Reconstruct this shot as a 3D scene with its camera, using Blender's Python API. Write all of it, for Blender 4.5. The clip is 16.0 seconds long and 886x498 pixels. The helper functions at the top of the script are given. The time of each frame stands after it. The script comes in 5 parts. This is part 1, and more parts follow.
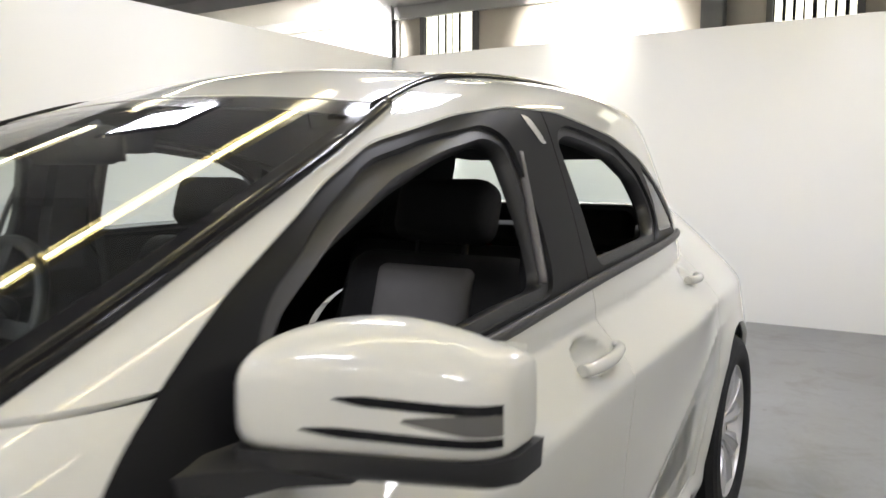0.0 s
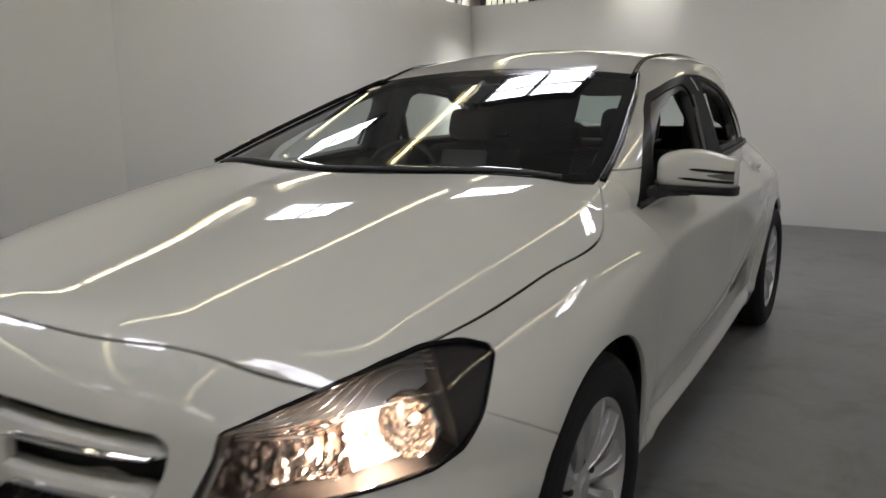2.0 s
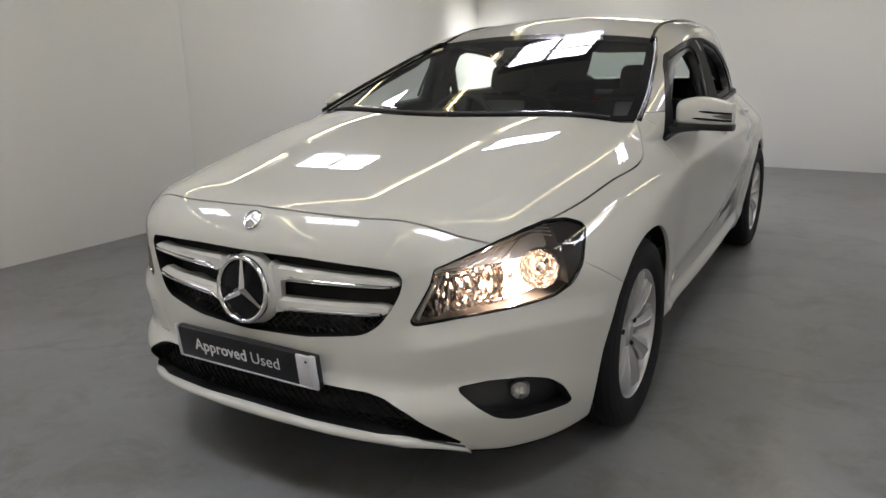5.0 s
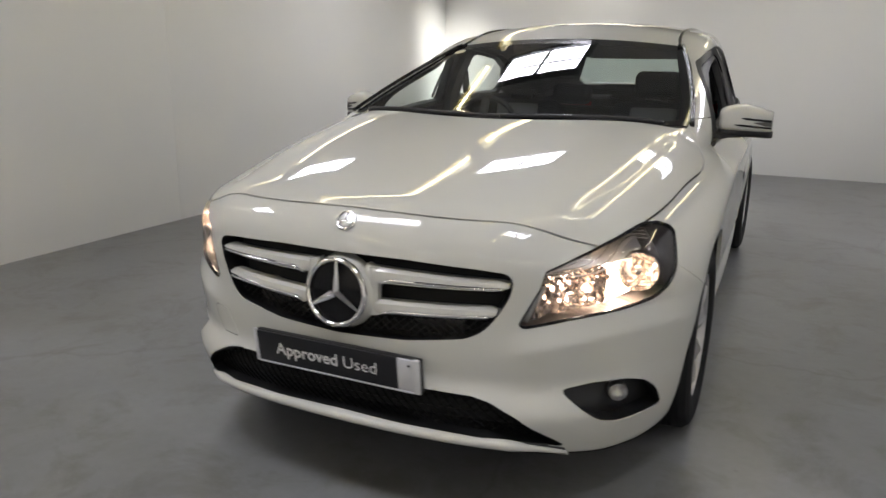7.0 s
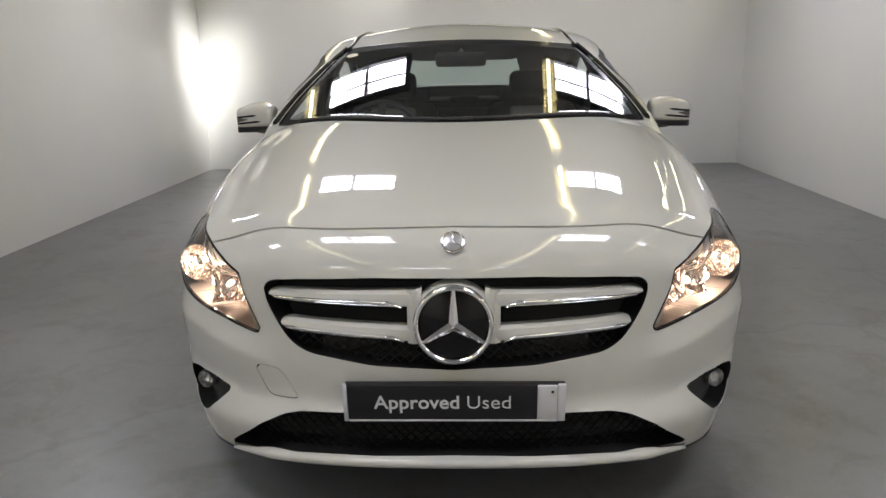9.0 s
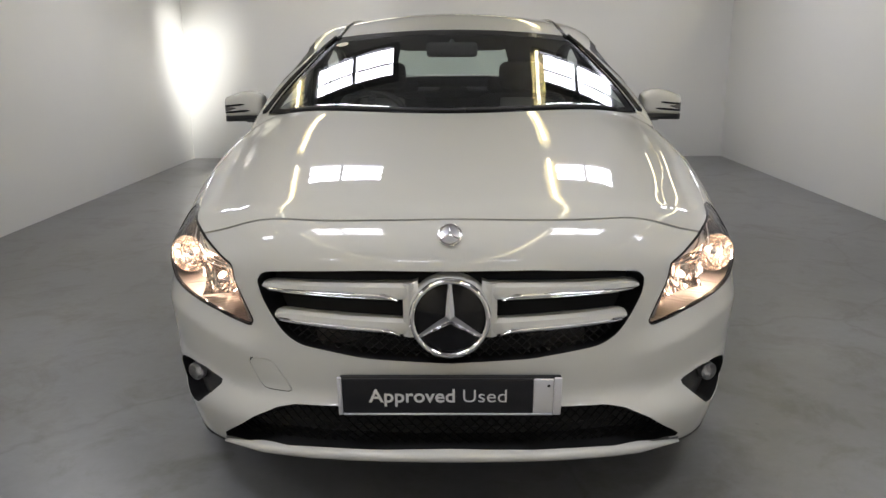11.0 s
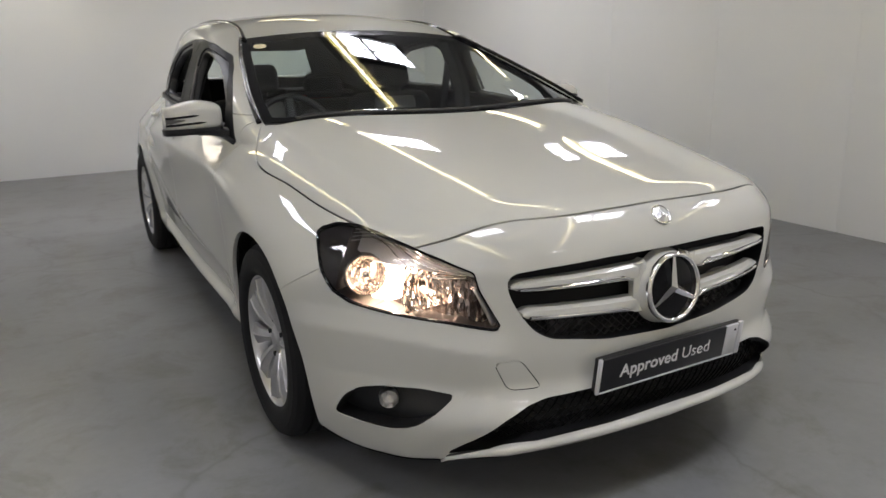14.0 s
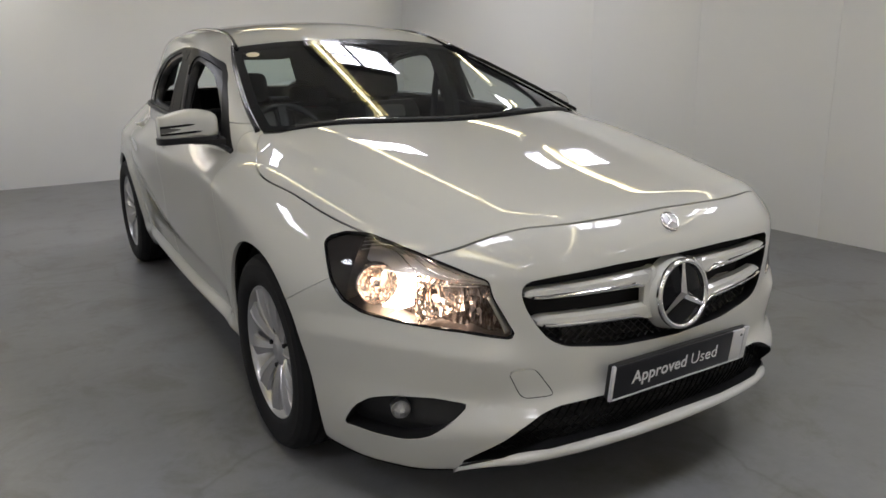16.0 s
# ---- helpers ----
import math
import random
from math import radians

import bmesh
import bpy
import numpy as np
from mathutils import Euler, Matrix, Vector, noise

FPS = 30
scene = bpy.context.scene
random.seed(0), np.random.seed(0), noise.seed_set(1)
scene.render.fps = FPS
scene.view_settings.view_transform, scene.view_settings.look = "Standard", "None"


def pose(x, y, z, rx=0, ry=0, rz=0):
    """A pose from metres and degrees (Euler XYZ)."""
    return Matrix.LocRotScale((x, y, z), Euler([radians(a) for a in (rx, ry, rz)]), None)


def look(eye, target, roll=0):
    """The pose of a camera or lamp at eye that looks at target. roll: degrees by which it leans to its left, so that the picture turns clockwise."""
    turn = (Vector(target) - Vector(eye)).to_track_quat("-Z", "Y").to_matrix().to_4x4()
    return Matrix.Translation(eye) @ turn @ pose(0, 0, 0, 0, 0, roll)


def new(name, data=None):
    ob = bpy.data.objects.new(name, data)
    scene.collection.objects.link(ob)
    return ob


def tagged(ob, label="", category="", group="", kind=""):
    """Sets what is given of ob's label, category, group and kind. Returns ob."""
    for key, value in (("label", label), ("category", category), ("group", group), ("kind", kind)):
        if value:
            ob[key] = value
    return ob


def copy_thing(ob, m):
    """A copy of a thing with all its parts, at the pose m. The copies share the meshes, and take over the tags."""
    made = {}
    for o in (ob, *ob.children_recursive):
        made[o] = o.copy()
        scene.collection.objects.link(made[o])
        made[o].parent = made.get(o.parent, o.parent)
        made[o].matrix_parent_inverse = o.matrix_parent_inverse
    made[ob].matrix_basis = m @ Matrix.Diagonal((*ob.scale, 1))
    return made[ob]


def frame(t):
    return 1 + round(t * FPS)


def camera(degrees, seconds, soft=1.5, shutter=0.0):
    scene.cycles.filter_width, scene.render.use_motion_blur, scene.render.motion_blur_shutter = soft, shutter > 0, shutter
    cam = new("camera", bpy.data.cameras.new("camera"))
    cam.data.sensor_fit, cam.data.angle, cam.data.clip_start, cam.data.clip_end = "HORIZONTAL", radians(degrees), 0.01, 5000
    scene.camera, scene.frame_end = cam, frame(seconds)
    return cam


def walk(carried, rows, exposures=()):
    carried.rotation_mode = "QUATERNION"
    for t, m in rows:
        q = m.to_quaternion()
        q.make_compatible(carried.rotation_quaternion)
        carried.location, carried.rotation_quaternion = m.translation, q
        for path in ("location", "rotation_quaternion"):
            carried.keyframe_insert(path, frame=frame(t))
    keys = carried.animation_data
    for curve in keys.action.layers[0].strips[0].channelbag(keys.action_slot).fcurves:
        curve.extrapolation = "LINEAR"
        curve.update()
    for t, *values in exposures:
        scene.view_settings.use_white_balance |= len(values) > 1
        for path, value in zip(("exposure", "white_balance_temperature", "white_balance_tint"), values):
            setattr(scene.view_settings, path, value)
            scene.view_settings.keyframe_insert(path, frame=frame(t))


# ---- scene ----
cam = camera(61.3, 16.0, soft=1.5, shutter=0.4)
PATH = [
    (0, (1.218, 1.044, 1.166), (0.181, 2.741, 0.956), -0.0),
    (0.5, (1.256, 0.696, 1.166), (0.238, 2.397, 0.908), -0.7),
    (1, (1.283, 0.272, 1.174), (0.262, 1.963, 0.859), -0.8),
    (1.5, (1.373, -0.211, 1.169), (0.308, 1.446, 0.82), -1.2),
    (2, (1.379, -0.606, 1.178), (0.333, 1.054, 0.793), -0.5),
    (2.5, (1.419, -0.995, 1.204), (0.39, 0.658, 0.75), -1.6),
    (3, (1.489, -1.274, 1.207), (0.464, 0.377, 0.737), -2.2),
    (3.5, (1.496, -1.392, 1.217), (0.495, 0.267, 0.722), -2.0),
    (4, (1.49, -1.421, 1.215), (0.497, 0.241, 0.715), -1.5),
    (6.5, (1.389, -1.456, 1.215), (0.439, 0.228, 0.703), 0.6),
    (7, (1.073, -1.631, 1.215), (0.243, 0.119, 0.714), 0.6),
    (7.5, (0.79, -1.684, 1.207), (0.074, 0.122, 0.731), -1.1),
    (8, (0.497, -1.661, 1.2), (0.004, 0.213, 0.702), -1.6),
    (8.5, (0.218, -1.68, 1.191), (-0.015, 0.244, 0.695), -2.0),
    (9, (0.047, -1.684, 1.197), (-0.033, 0.255, 0.712), -1.1),
    (11.5, (-0.010, -1.656, 1.199), (-0.019, 0.276, 0.682), 0.3),
    (12, (-0.225, -1.639, 1.177), (-0.147, 0.29, 0.655), 2.9),
    (12.5, (-0.562, -1.643, 1.2), (-0.265, 0.261, 0.664), 0.8),
    (13, (-0.86, -1.529, 1.189), (-0.397, 0.34, 0.648), 1.5),
    (13.5, (-1.155, -1.438, 1.194), (-0.454, 0.355, 0.649), 0.7),
    (14, (-1.449, -1.367, 1.228), (-0.501, 0.313, 0.701), -1.0),
    (14.5, (-1.521, -1.325, 1.231), (-0.514, 0.325, 0.718), -1.8),
    (15, (-1.526, -1.311, 1.224), (-0.503, 0.329, 0.712), -1.6),
    (15.5, (-1.532, -1.305, 1.222), (-0.503, 0.343, 0.746), -1.4),
    (16, (-1.529, -1.308, 1.224), (-0.515, 0.34, 0.72), -0.9),
]
EXPOSURES = [(0.0, 0.75), (0.7, 0.22), (1.0, -0.02), (1.5, -0.34), (2.3, -0.66), (3.5, -0.35), (4.0, -0.25), (6.5, -0.18), (9.0, -0.15), (11.5, -0.17), (13.0, -0.1), (14.5, -0.18), (16.0, -0.28)]
walk(cam, [(t, look(eye, target, roll)) for t, eye, target, roll in PATH], EXPOSURES)

# ---- light: roof lights and tube lamps of the hall, spots over the booth ----
world = bpy.data.worlds.new("world")
scene.world = world
world.use_nodes = True
world.node_tree.nodes["Background"].inputs[0].default_value = (0.9, 0.95, 1.0, 1)
world.node_tree.nodes["Background"].inputs[1].default_value = 0.02
CEILING = 3.3


def area_lamp(name, m, sx, sy, watts, colour):
    data = bpy.data.lights.new(name, "AREA")
    data.shape, data.size, data.size_y, data.energy, data.color = "RECTANGLE", sx, sy, watts, colour
    ob = new(name, data)
    ob.matrix_world = m
    return ob


def spot_lamp(name, eye, target, watts, degrees, blend, colour, radius=0.05):
    data = bpy.data.lights.new(name, "SPOT")
    data.energy, data.spot_size, data.spot_blend, data.color, data.shadow_soft_size = watts, radians(degrees), blend, colour, radius
    ob = new(name, data)
    ob.matrix_world = look(eye, target)
    return ob


STRIPS = (-4.3, -1.7, 0.88, 3.45)
PANES = [(x, y) for x in (-3.75, -1.15, 1.45, 4.05) for y in (-6.3, -0.85, 4.5)]
for x, y in PANES:
    for side in (-0.24, 0.24):
        area_lamp("roof_daylight", pose(x + side, y, CEILING - 0.02), 0.45, 0.47, 18, (0.97, 0.97, 1.08))
spot_lamp("wall_spot", (-1.85, 5.9, 2.8), (-3.07, 6.99, 0.90), 1050, 25, 1.0, (1.0, 0.98, 0.93), 0.32)
spot_lamp("wall_spot", (-1.0, 6.72, 2.72), (-1.05, 7.12, 2.28), 22, 75, 1.0, (1.0, 0.97, 0.9), 0.04)
spot_lamp("hall_wash", (-4.3, 8.3, 3.1), (-5.5, 9.4, 2.7), 1100, 80, 1.0, (1.0, 0.96, 0.88))
# Unseen pair, added to throw light off the south wall onto the car's front.
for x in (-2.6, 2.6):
    spot_lamp("hall_wash", (x, -7.3, 3.1), (x, -9.0, 1.7), 450, 90, 1.0, (1.0, 0.96, 0.88))
spot_lamp("hall_wash", (-1.9, 8.2, 3.2), (-1.9, 9.5, 2.7), 900, 84, 1.0, (1.0, 0.96, 0.88))

# ---- materials ----
def node_tree(name):
    m = bpy.data.materials.new(name)
    m.use_nodes = True
    t = m.node_tree
    return m, t, t.nodes["Principled BSDF"]


def put(t, kind, **values):
    n = t.nodes.new(kind)
    for key, value in values.items():
        n.inputs[key.replace("_", " ")].default_value = value
    return n


def surface(name, colour, rough=0.5, metal=0.0, coat=0.0, vary=0.0, scale=6.0, grain=0.0, grain_scale=300.0, rough_vary=0.0, specular=0.5):
    """A procedural surface: broad stains, fine grain as bump, uneven gloss."""
    m, t, b = node_tree(name)
    b.inputs["Base Color"].default_value = (*colour, 1)
    b.inputs["Roughness"].default_value = rough
    b.inputs["Metallic"].default_value = metal
    b.inputs["Coat Weight"].default_value = coat
    b.inputs["Coat Roughness"].default_value = 0.02
    b.inputs["Specular IOR Level"].default_value = specular
    where = t.nodes.new("ShaderNodeTexCoord")
    if vary or rough_vary:
        big = put(t, "ShaderNodeTexNoise", Scale=scale, Detail=6.0, Roughness=0.6)
        t.links.new(where.outputs["Object"], big.inputs["Vector"])
        if vary:
            mix = t.nodes.new("ShaderNodeMix")
            mix.data_type = "RGBA"
            mix.inputs[6].default_value = (*[c * (1 - vary) for c in colour], 1)
            mix.inputs[7].default_value = (*[min(1, c * (1 + vary)) for c in colour], 1)
            t.links.new(big.outputs["Fac"], mix.inputs[0])
            t.links.new(mix.outputs[2], b.inputs["Base Color"])
        if rough_vary:
            span = t.nodes.new("ShaderNodeMapRange")
            span.inputs[1].default_value, span.inputs[2].default_value = 0.3, 0.7
            span.inputs[3].default_value, span.inputs[4].default_value = max(0, rough - rough_vary), min(1, rough + rough_vary)
            t.links.new(big.outputs["Fac"], span.inputs[0])
            t.links.new(span.outputs[0], b.inputs["Roughness"])
    if grain:
        fine = put(t, "ShaderNodeTexNoise", Scale=grain_scale, Detail=3.0)
        t.links.new(where.outputs["Object"], fine.inputs["Vector"])
        bump = put(t, "ShaderNodeBump", Strength=grain, Distance=0.002)
        t.links.new(fine.outputs["Fac"], bump.inputs["Height"])
        t.links.new(bump.outputs[0], b.inputs["Normal"])
    return m


def facets(name, colour, rough, scale, strength, stretch=(1.0, 1.0, 0.35), lean=0.6):
    """Bright metal broken into small flat facets that each lean their own way."""
    m, t, b = node_tree(name)
    b.inputs["Metallic"].default_value, b.inputs["Roughness"].default_value = 1.0, rough
    b.inputs["Base Color"].default_value = (*colour, 1)
    where = t.nodes.new("ShaderNodeTexCoord")
    cells = put(t, "ShaderNodeTexVoronoi", Scale=scale)
    tip = t.nodes.new("ShaderNodeVectorMath")
    tip.operation = "MULTIPLY_ADD"
    tip.inputs[1].default_value, tip.inputs[2].default_value = (strength,) * 3, (-strength / 2,) * 3
    shape_normal = t.nodes.new("ShaderNodeNewGeometry")
    add = t.nodes.new("ShaderNodeVectorMath")
    unit = t.nodes.new("ShaderNodeVectorMath")
    unit.operation = "NORMALIZE"
    along = put(t, "ShaderNodeMapping", Scale=stretch, Rotation=(lean, 0.0, 0.0))
    t.links.new(where.outputs["Object"], along.inputs["Vector"])
    t.links.new(along.outputs[0], cells.inputs["Vector"])
    t.links.new(cells.outputs["Color"], tip.inputs[0])
    t.links.new(shape_normal.outputs["Normal"], add.inputs[0])
    t.links.new(tip.outputs[0], add.inputs[1])
    t.links.new(add.outputs[0], unit.inputs[0])
    t.links.new(unit.outputs[0], b.inputs["Normal"])
    return m


def glowing(name, colour, strength):
    m, t, b = node_tree(name)
    b.inputs["Base Color"].default_value = (*colour, 1)
    b.inputs["Emission Color"].default_value = (*colour, 1)
    b.inputs["Emission Strength"].default_value = strength
    return m


def pane(name, tint, ior=1.5):
    """A thin clear pane: see-through with a mirror gloss that grows towards the edge."""
    m, t, b = node_tree(name)
    t.nodes.remove(b)
    clear = put(t, "ShaderNodeBsdfTransparent", Color=(*tint, 1))
    shine = put(t, "ShaderNodeBsdfGlossy", Roughness=0.0)
    part_way = put(t, "ShaderNodeFresnel", IOR=ior)
    mix = t.nodes.new("ShaderNodeMixShader")
    t.links.new(part_way.outputs[0], mix.inputs[0])
    t.links.new(clear.outputs[0], mix.inputs[1])
    t.links.new(shine.outputs[0], mix.inputs[2])
    t.links.new(mix.outputs[0], t.nodes["Material Output"].inputs[0])
    return m


def floor_paint():
    """Grey painted concrete: worn gloss, tyre scuffs, stains and pits."""
    m, t, b = node_tree("grey_floor_paint")
    where = t.nodes.new("ShaderNodeTexCoord")
    wide = put(t, "ShaderNodeTexNoise", Scale=0.55, Detail=5.0, Roughness=0.55)
    stain = put(t, "ShaderNodeTexNoise", Scale=1.3, Detail=4.0, Roughness=0.55)
    speck = put(t, "ShaderNodeTexVoronoi", Scale=1.9)
    for n in (wide, stain, speck):
        t.links.new(where.outputs["Object"], n.inputs["Vector"])
    one = t.nodes.new("ShaderNodeValToRGB")
    one.color_ramp.elements[0].position, one.color_ramp.elements[1].position = 0.32, 0.7
    one.color_ramp.elements[0].color, one.color_ramp.elements[1].color = (0.165, 0.167, 0.166, 1), (0.228, 0.234, 0.241, 1)
    two = t.nodes.new("ShaderNodeValToRGB")
    two.color_ramp.elements[0].position, two.color_ramp.elements[1].position = 0.28, 0.66
    two.color_ramp.elements[0].color, two.color_ramp.elements[1].color = (0.78, 0.77, 0.75, 1), (1.05, 1.05, 1.06, 1)
    dots = t.nodes.new("ShaderNodeValToRGB")
    dots.color_ramp.elements[0].position, dots.color_ramp.elements[1].position = 0.010, 0.024
    dots.color_ramp.elements[0].color, dots.color_ramp.elements[1].color = (0.55, 0.54, 0.52, 1), (1, 1, 1, 1)
    t.links.new(wide.outputs["Fac"], one.inputs[0])
    t.links.new(stain.outputs["Fac"], two.inputs[0])
    t.links.new(speck.outputs["Distance"], dots.inputs[0])
    grit = put(t, "ShaderNodeTexNoise", Scale=22.0, Detail=5.0, Roughness=0.7)
    t.links.new(where.outputs["Object"], grit.inputs["Vector"])
    rough_paint = t.nodes.new("ShaderNodeValToRGB")
    rough_paint.color_ramp.elements[0].position, rough_paint.color_ramp.elements[1].position = 0.3, 0.7
    rough_paint.color_ramp.elements[0].color, rough_paint.color_ramp.elements[1].color = (0.93, 0.93, 0.92, 1), (1.04, 1.04, 1.04, 1)
    t.links.new(grit.outputs["Fac"], rough_paint.inputs[0])
    blotch = put(t, "ShaderNodeTexNoise", Scale=3.4, Detail=7.0, Roughness=0.68, Distortion=0.5)
    t.links.new(where.outputs["Object"], blotch.inputs["Vector"])
    dirt = t.nodes.new("ShaderNodeValToRGB")
    dirt.color_ramp.elements[0].position, dirt.color_ramp.elements[1].position = 0.33, 0.50
    dirt.color_ramp.elements[0].color, dirt.color_ramp.elements[1].color = (0.74, 0.72, 0.66, 1), (1, 1, 1, 1)
    t.links.new(blotch.outputs["Fac"], dirt.inputs[0])
    bend = put(t, "ShaderNodeTexNoise", Scale=2.2, Detail=4.0, Roughness=0.6)
    t.links.new(where.outputs["Object"], bend.inputs["Vector"])
    shift = t.nodes.new("ShaderNodeVectorMath")
    shift.operation = "MULTIPLY_ADD"
    shift.inputs[1].default_value = (0.35, 0.35, 0.0)
    t.links.new(bend.outputs["Color"], shift.inputs[0])
    t.links.new(where.outputs["Object"], shift.inputs[2])
    cells = put(t, "ShaderNodeTexVoronoi", Scale=0.42)
    cells.feature = "DISTANCE_TO_EDGE"
    t.links.new(shift.outputs[0], cells.inputs["Vector"])
    crack = t.nodes.new("ShaderNodeValToRGB")
    crack.color_ramp.elements[0].position, crack.color_ramp.elements[1].position = 0.0, 0.006
    crack.color_ramp.elements[0].color, crack.color_ramp.elements[1].color = (0.82, 0.81, 0.79, 1), (1, 1, 1, 1)
    t.links.new(cells.outputs["Distance"], crack.inputs[0])
    last = one.outputs[0]
    for ramp_node in (two, dots, rough_paint, dirt, crack):
        mul = t.nodes.new("ShaderNodeMix")
        mul.data_type, mul.blend_type = "RGBA", "MULTIPLY"
        mul.inputs[0].default_value = 1.0
        t.links.new(last, mul.inputs[6])
        t.links.new(ramp_node.outputs[0], mul.inputs[7])
        last = mul.outputs[2]
    t.links.new(last, b.inputs["Base Color"])
    gloss = t.nodes.new("ShaderNodeMapRange")
    gloss.inputs[1].default_value, gloss.inputs[2].default_value = 0.15, 0.85
    gloss.inputs[3].default_value, gloss.inputs[4].default_value = 0.27, 0.36
    t.links.new(stain.outputs["Fac"], gloss.inputs[0])
    t.links.new(gloss.outputs[0], b.inputs["Roughness"])
    fine = put(t, "ShaderNodeTexNoise", Scale=9.0, Detail=4.0, Roughness=0.6)
    t.links.new(where.outputs["Object"], fine.inputs["Vector"])
    bump = put(t, "ShaderNodeBump", Strength=0.05, Distance=0.004)
    t.links.new(fine.outputs["Fac"], bump.inputs["Height"])
    t.links.new(bump.outputs[0], b.inputs["Normal"])
    return m


WALL = surface("white_wall_paint", (0.82, 0.82, 0.805), 0.42, vary=0.025, scale=1.3, grain=0.05, grain_scale=90, rough_vary=0.1)
HALL = surface("hall_wall_paint", (0.62, 0.58, 0.52), 0.7, vary=0.06, scale=0.8)
CLADDING = surface("grey_cladding", (0.22, 0.215, 0.20), 0.6, vary=0.1, scale=0.8)
STEEL = surface("grey_steel_paint", (0.16, 0.16, 0.17), 0.5, vary=0.1, scale=3)
SHEETING = surface("roof_sheeting", (0.50, 0.50, 0.51), 0.6, vary=0.08, scale=0.7)
FLOOR = floor_paint()
PAINT = surface("cream_white_car_paint", (0.53, 0.53, 0.49), 0.5, coat=1.0, vary=0.004, scale=2.0, specular=0.3)
BLACK = surface("black_trim_plastic", (0.010, 0.010, 0.0105), 0.45, vary=0.1, scale=20, grain=0.1, grain_scale=900)
GLOSS_BLACK = surface("gloss_black_trim", (0.006, 0.006, 0.007), 0.08, vary=0.05, scale=8, specular=0.25)
FRAME = surface("dark_grey_window_trim", (0.007, 0.007, 0.0075), 0.5, vary=0.1, scale=8, specular=0.12)
DARK = surface("dark_lining", (0.012, 0.012, 0.013), 0.8, vary=0.15, scale=12)
CLOTH = surface("black_seat_cloth", (0.007, 0.007, 0.0075), 0.85, vary=0.15, scale=30, grain=0.4, grain_scale=700)
GREY_CLOTH = surface("grey_seat_cloth", (0.15, 0.145, 0.14), 0.85, vary=0.1, scale=30, grain=0.4, grain_scale=700)
DASH = surface("dashboard_plastic", (0.036, 0.037, 0.037), 0.6, vary=0.1, scale=14, grain=0.3, grain_scale=900)
CHROME = surface("chrome", (0.86, 0.86, 0.87), 0.06, metal=1.0, rough_vary=0.03, scale=12)
SILVER = surface("silver_alloy_paint", (0.50, 0.50, 0.51), 0.3, metal=0.75, coat=0.4, vary=0.04, scale=10)
RUBBER = surface("tyre_rubber", (0.010, 0.010, 0.0105), 0.75, specular=0.25, vary=0.25, scale=9, grain=0.3, grain_scale=200)
WELL = surface("wheel_well_liner", (0.014, 0.014, 0.0135), 0.9, vary=0.1, scale=9)
GRILLE_NET = surface("dark_grey_net_plastic", (0.035, 0.035, 0.036), 0.45, vary=0.1, scale=20)
NET = surface("black_net_plastic", (0.004, 0.004, 0.0042), 0.7, vary=0.1, scale=20, specular=0.15)
DISC = surface("brake_disc_iron", (0.25, 0.24, 0.23), 0.4, metal=1.0, vary=0.15, scale=25)
GLASS = pane("windscreen_glass", (0.80, 0.88, 0.85))
LENS = pane("lamp_lens", (0.93, 0.94, 0.95))
REFLECTOR = surface("lamp_reflector", (0.80, 0.79, 0.77), 0.12, metal=1.0, rough_vary=0.08, scale=40)
BEZEL = surface("lamp_bezel", (0.055, 0.048, 0.046), 0.3, metal=0.2, vary=0.1, scale=20)
FACETS = facets("faceted_lamp_chrome", (0.72, 0.64, 0.59), 0.24, 210.0, 0.8)
DULL_FACETS = facets("dim_lamp_chrome", (0.40, 0.33, 0.30), 0.22, 190.0, 0.8)
STREAKS = facets("streaked_lamp_chrome", (0.62, 0.53, 0.48), 0.2, 190.0, 0.85, (1.0, 1.0, 0.10), -0.5)
PALE = surface("lamp_glare_plate", (0.82, 0.78, 0.74), 0.3, metal=0.3, vary=0.2, scale=60)
FOG_CHROME = facets("fog_lamp_chrome", (0.75, 0.74, 0.74), 0.3, 120.0, 0.8)
RIBBED = surface("ribbed_lamp_cover", (0.55, 0.54, 0.54), 0.28, metal=0.6, vary=0.1, scale=30)
LABEL = surface("silver_foil_label", (0.55, 0.55, 0.55), 0.35, metal=0.5, vary=0.2, scale=60)
CHANNEL = surface("grey_window_channel", (0.11, 0.105, 0.105), 0.5, vary=0.1, scale=20)
LIT = glowing("headlamp_filament", (1.0, 0.80, 0.62), 3.5)
TUBE = glowing("tube_lamp", (1.0, 0.94, 0.74), 11.0)
CREAM_STEEL = surface("cream_enamel_steel", (0.76, 0.68, 0.40), 0.45, vary=0.06, scale=5)
RED = surface("red_lamp_plastic", (0.25, 0.008, 0.01), 0.12, coat=0.5)
PLATE = surface("black_show_plate", (0.010, 0.010, 0.012), 0.3, vary=0.1, scale=10, specular=0.4)
PLATE_GREY = surface("grey_plate_end", (0.60, 0.60, 0.62), 0.4, vary=0.05, scale=10)
LETTER = surface("pale_lettering", (0.72, 0.72, 0.72), 0.5)
CREAM = surface("cream_sticker", (0.75, 0.68, 0.48), 0.5, vary=0.05, scale=40)
SMOKED = surface("smoked_lens", (0.10, 0.097, 0.09), 0.15, vary=0.1, scale=40)
MIRROR = surface("mirror_face", (0.8, 0.82, 0.84), 0.01, metal=1.0)
# The slats emit their daylight themselves; nothing shines from behind.
BLIND = glowing("glowing_blind_slat", (0.97, 0.95, 0.78), 1.25)


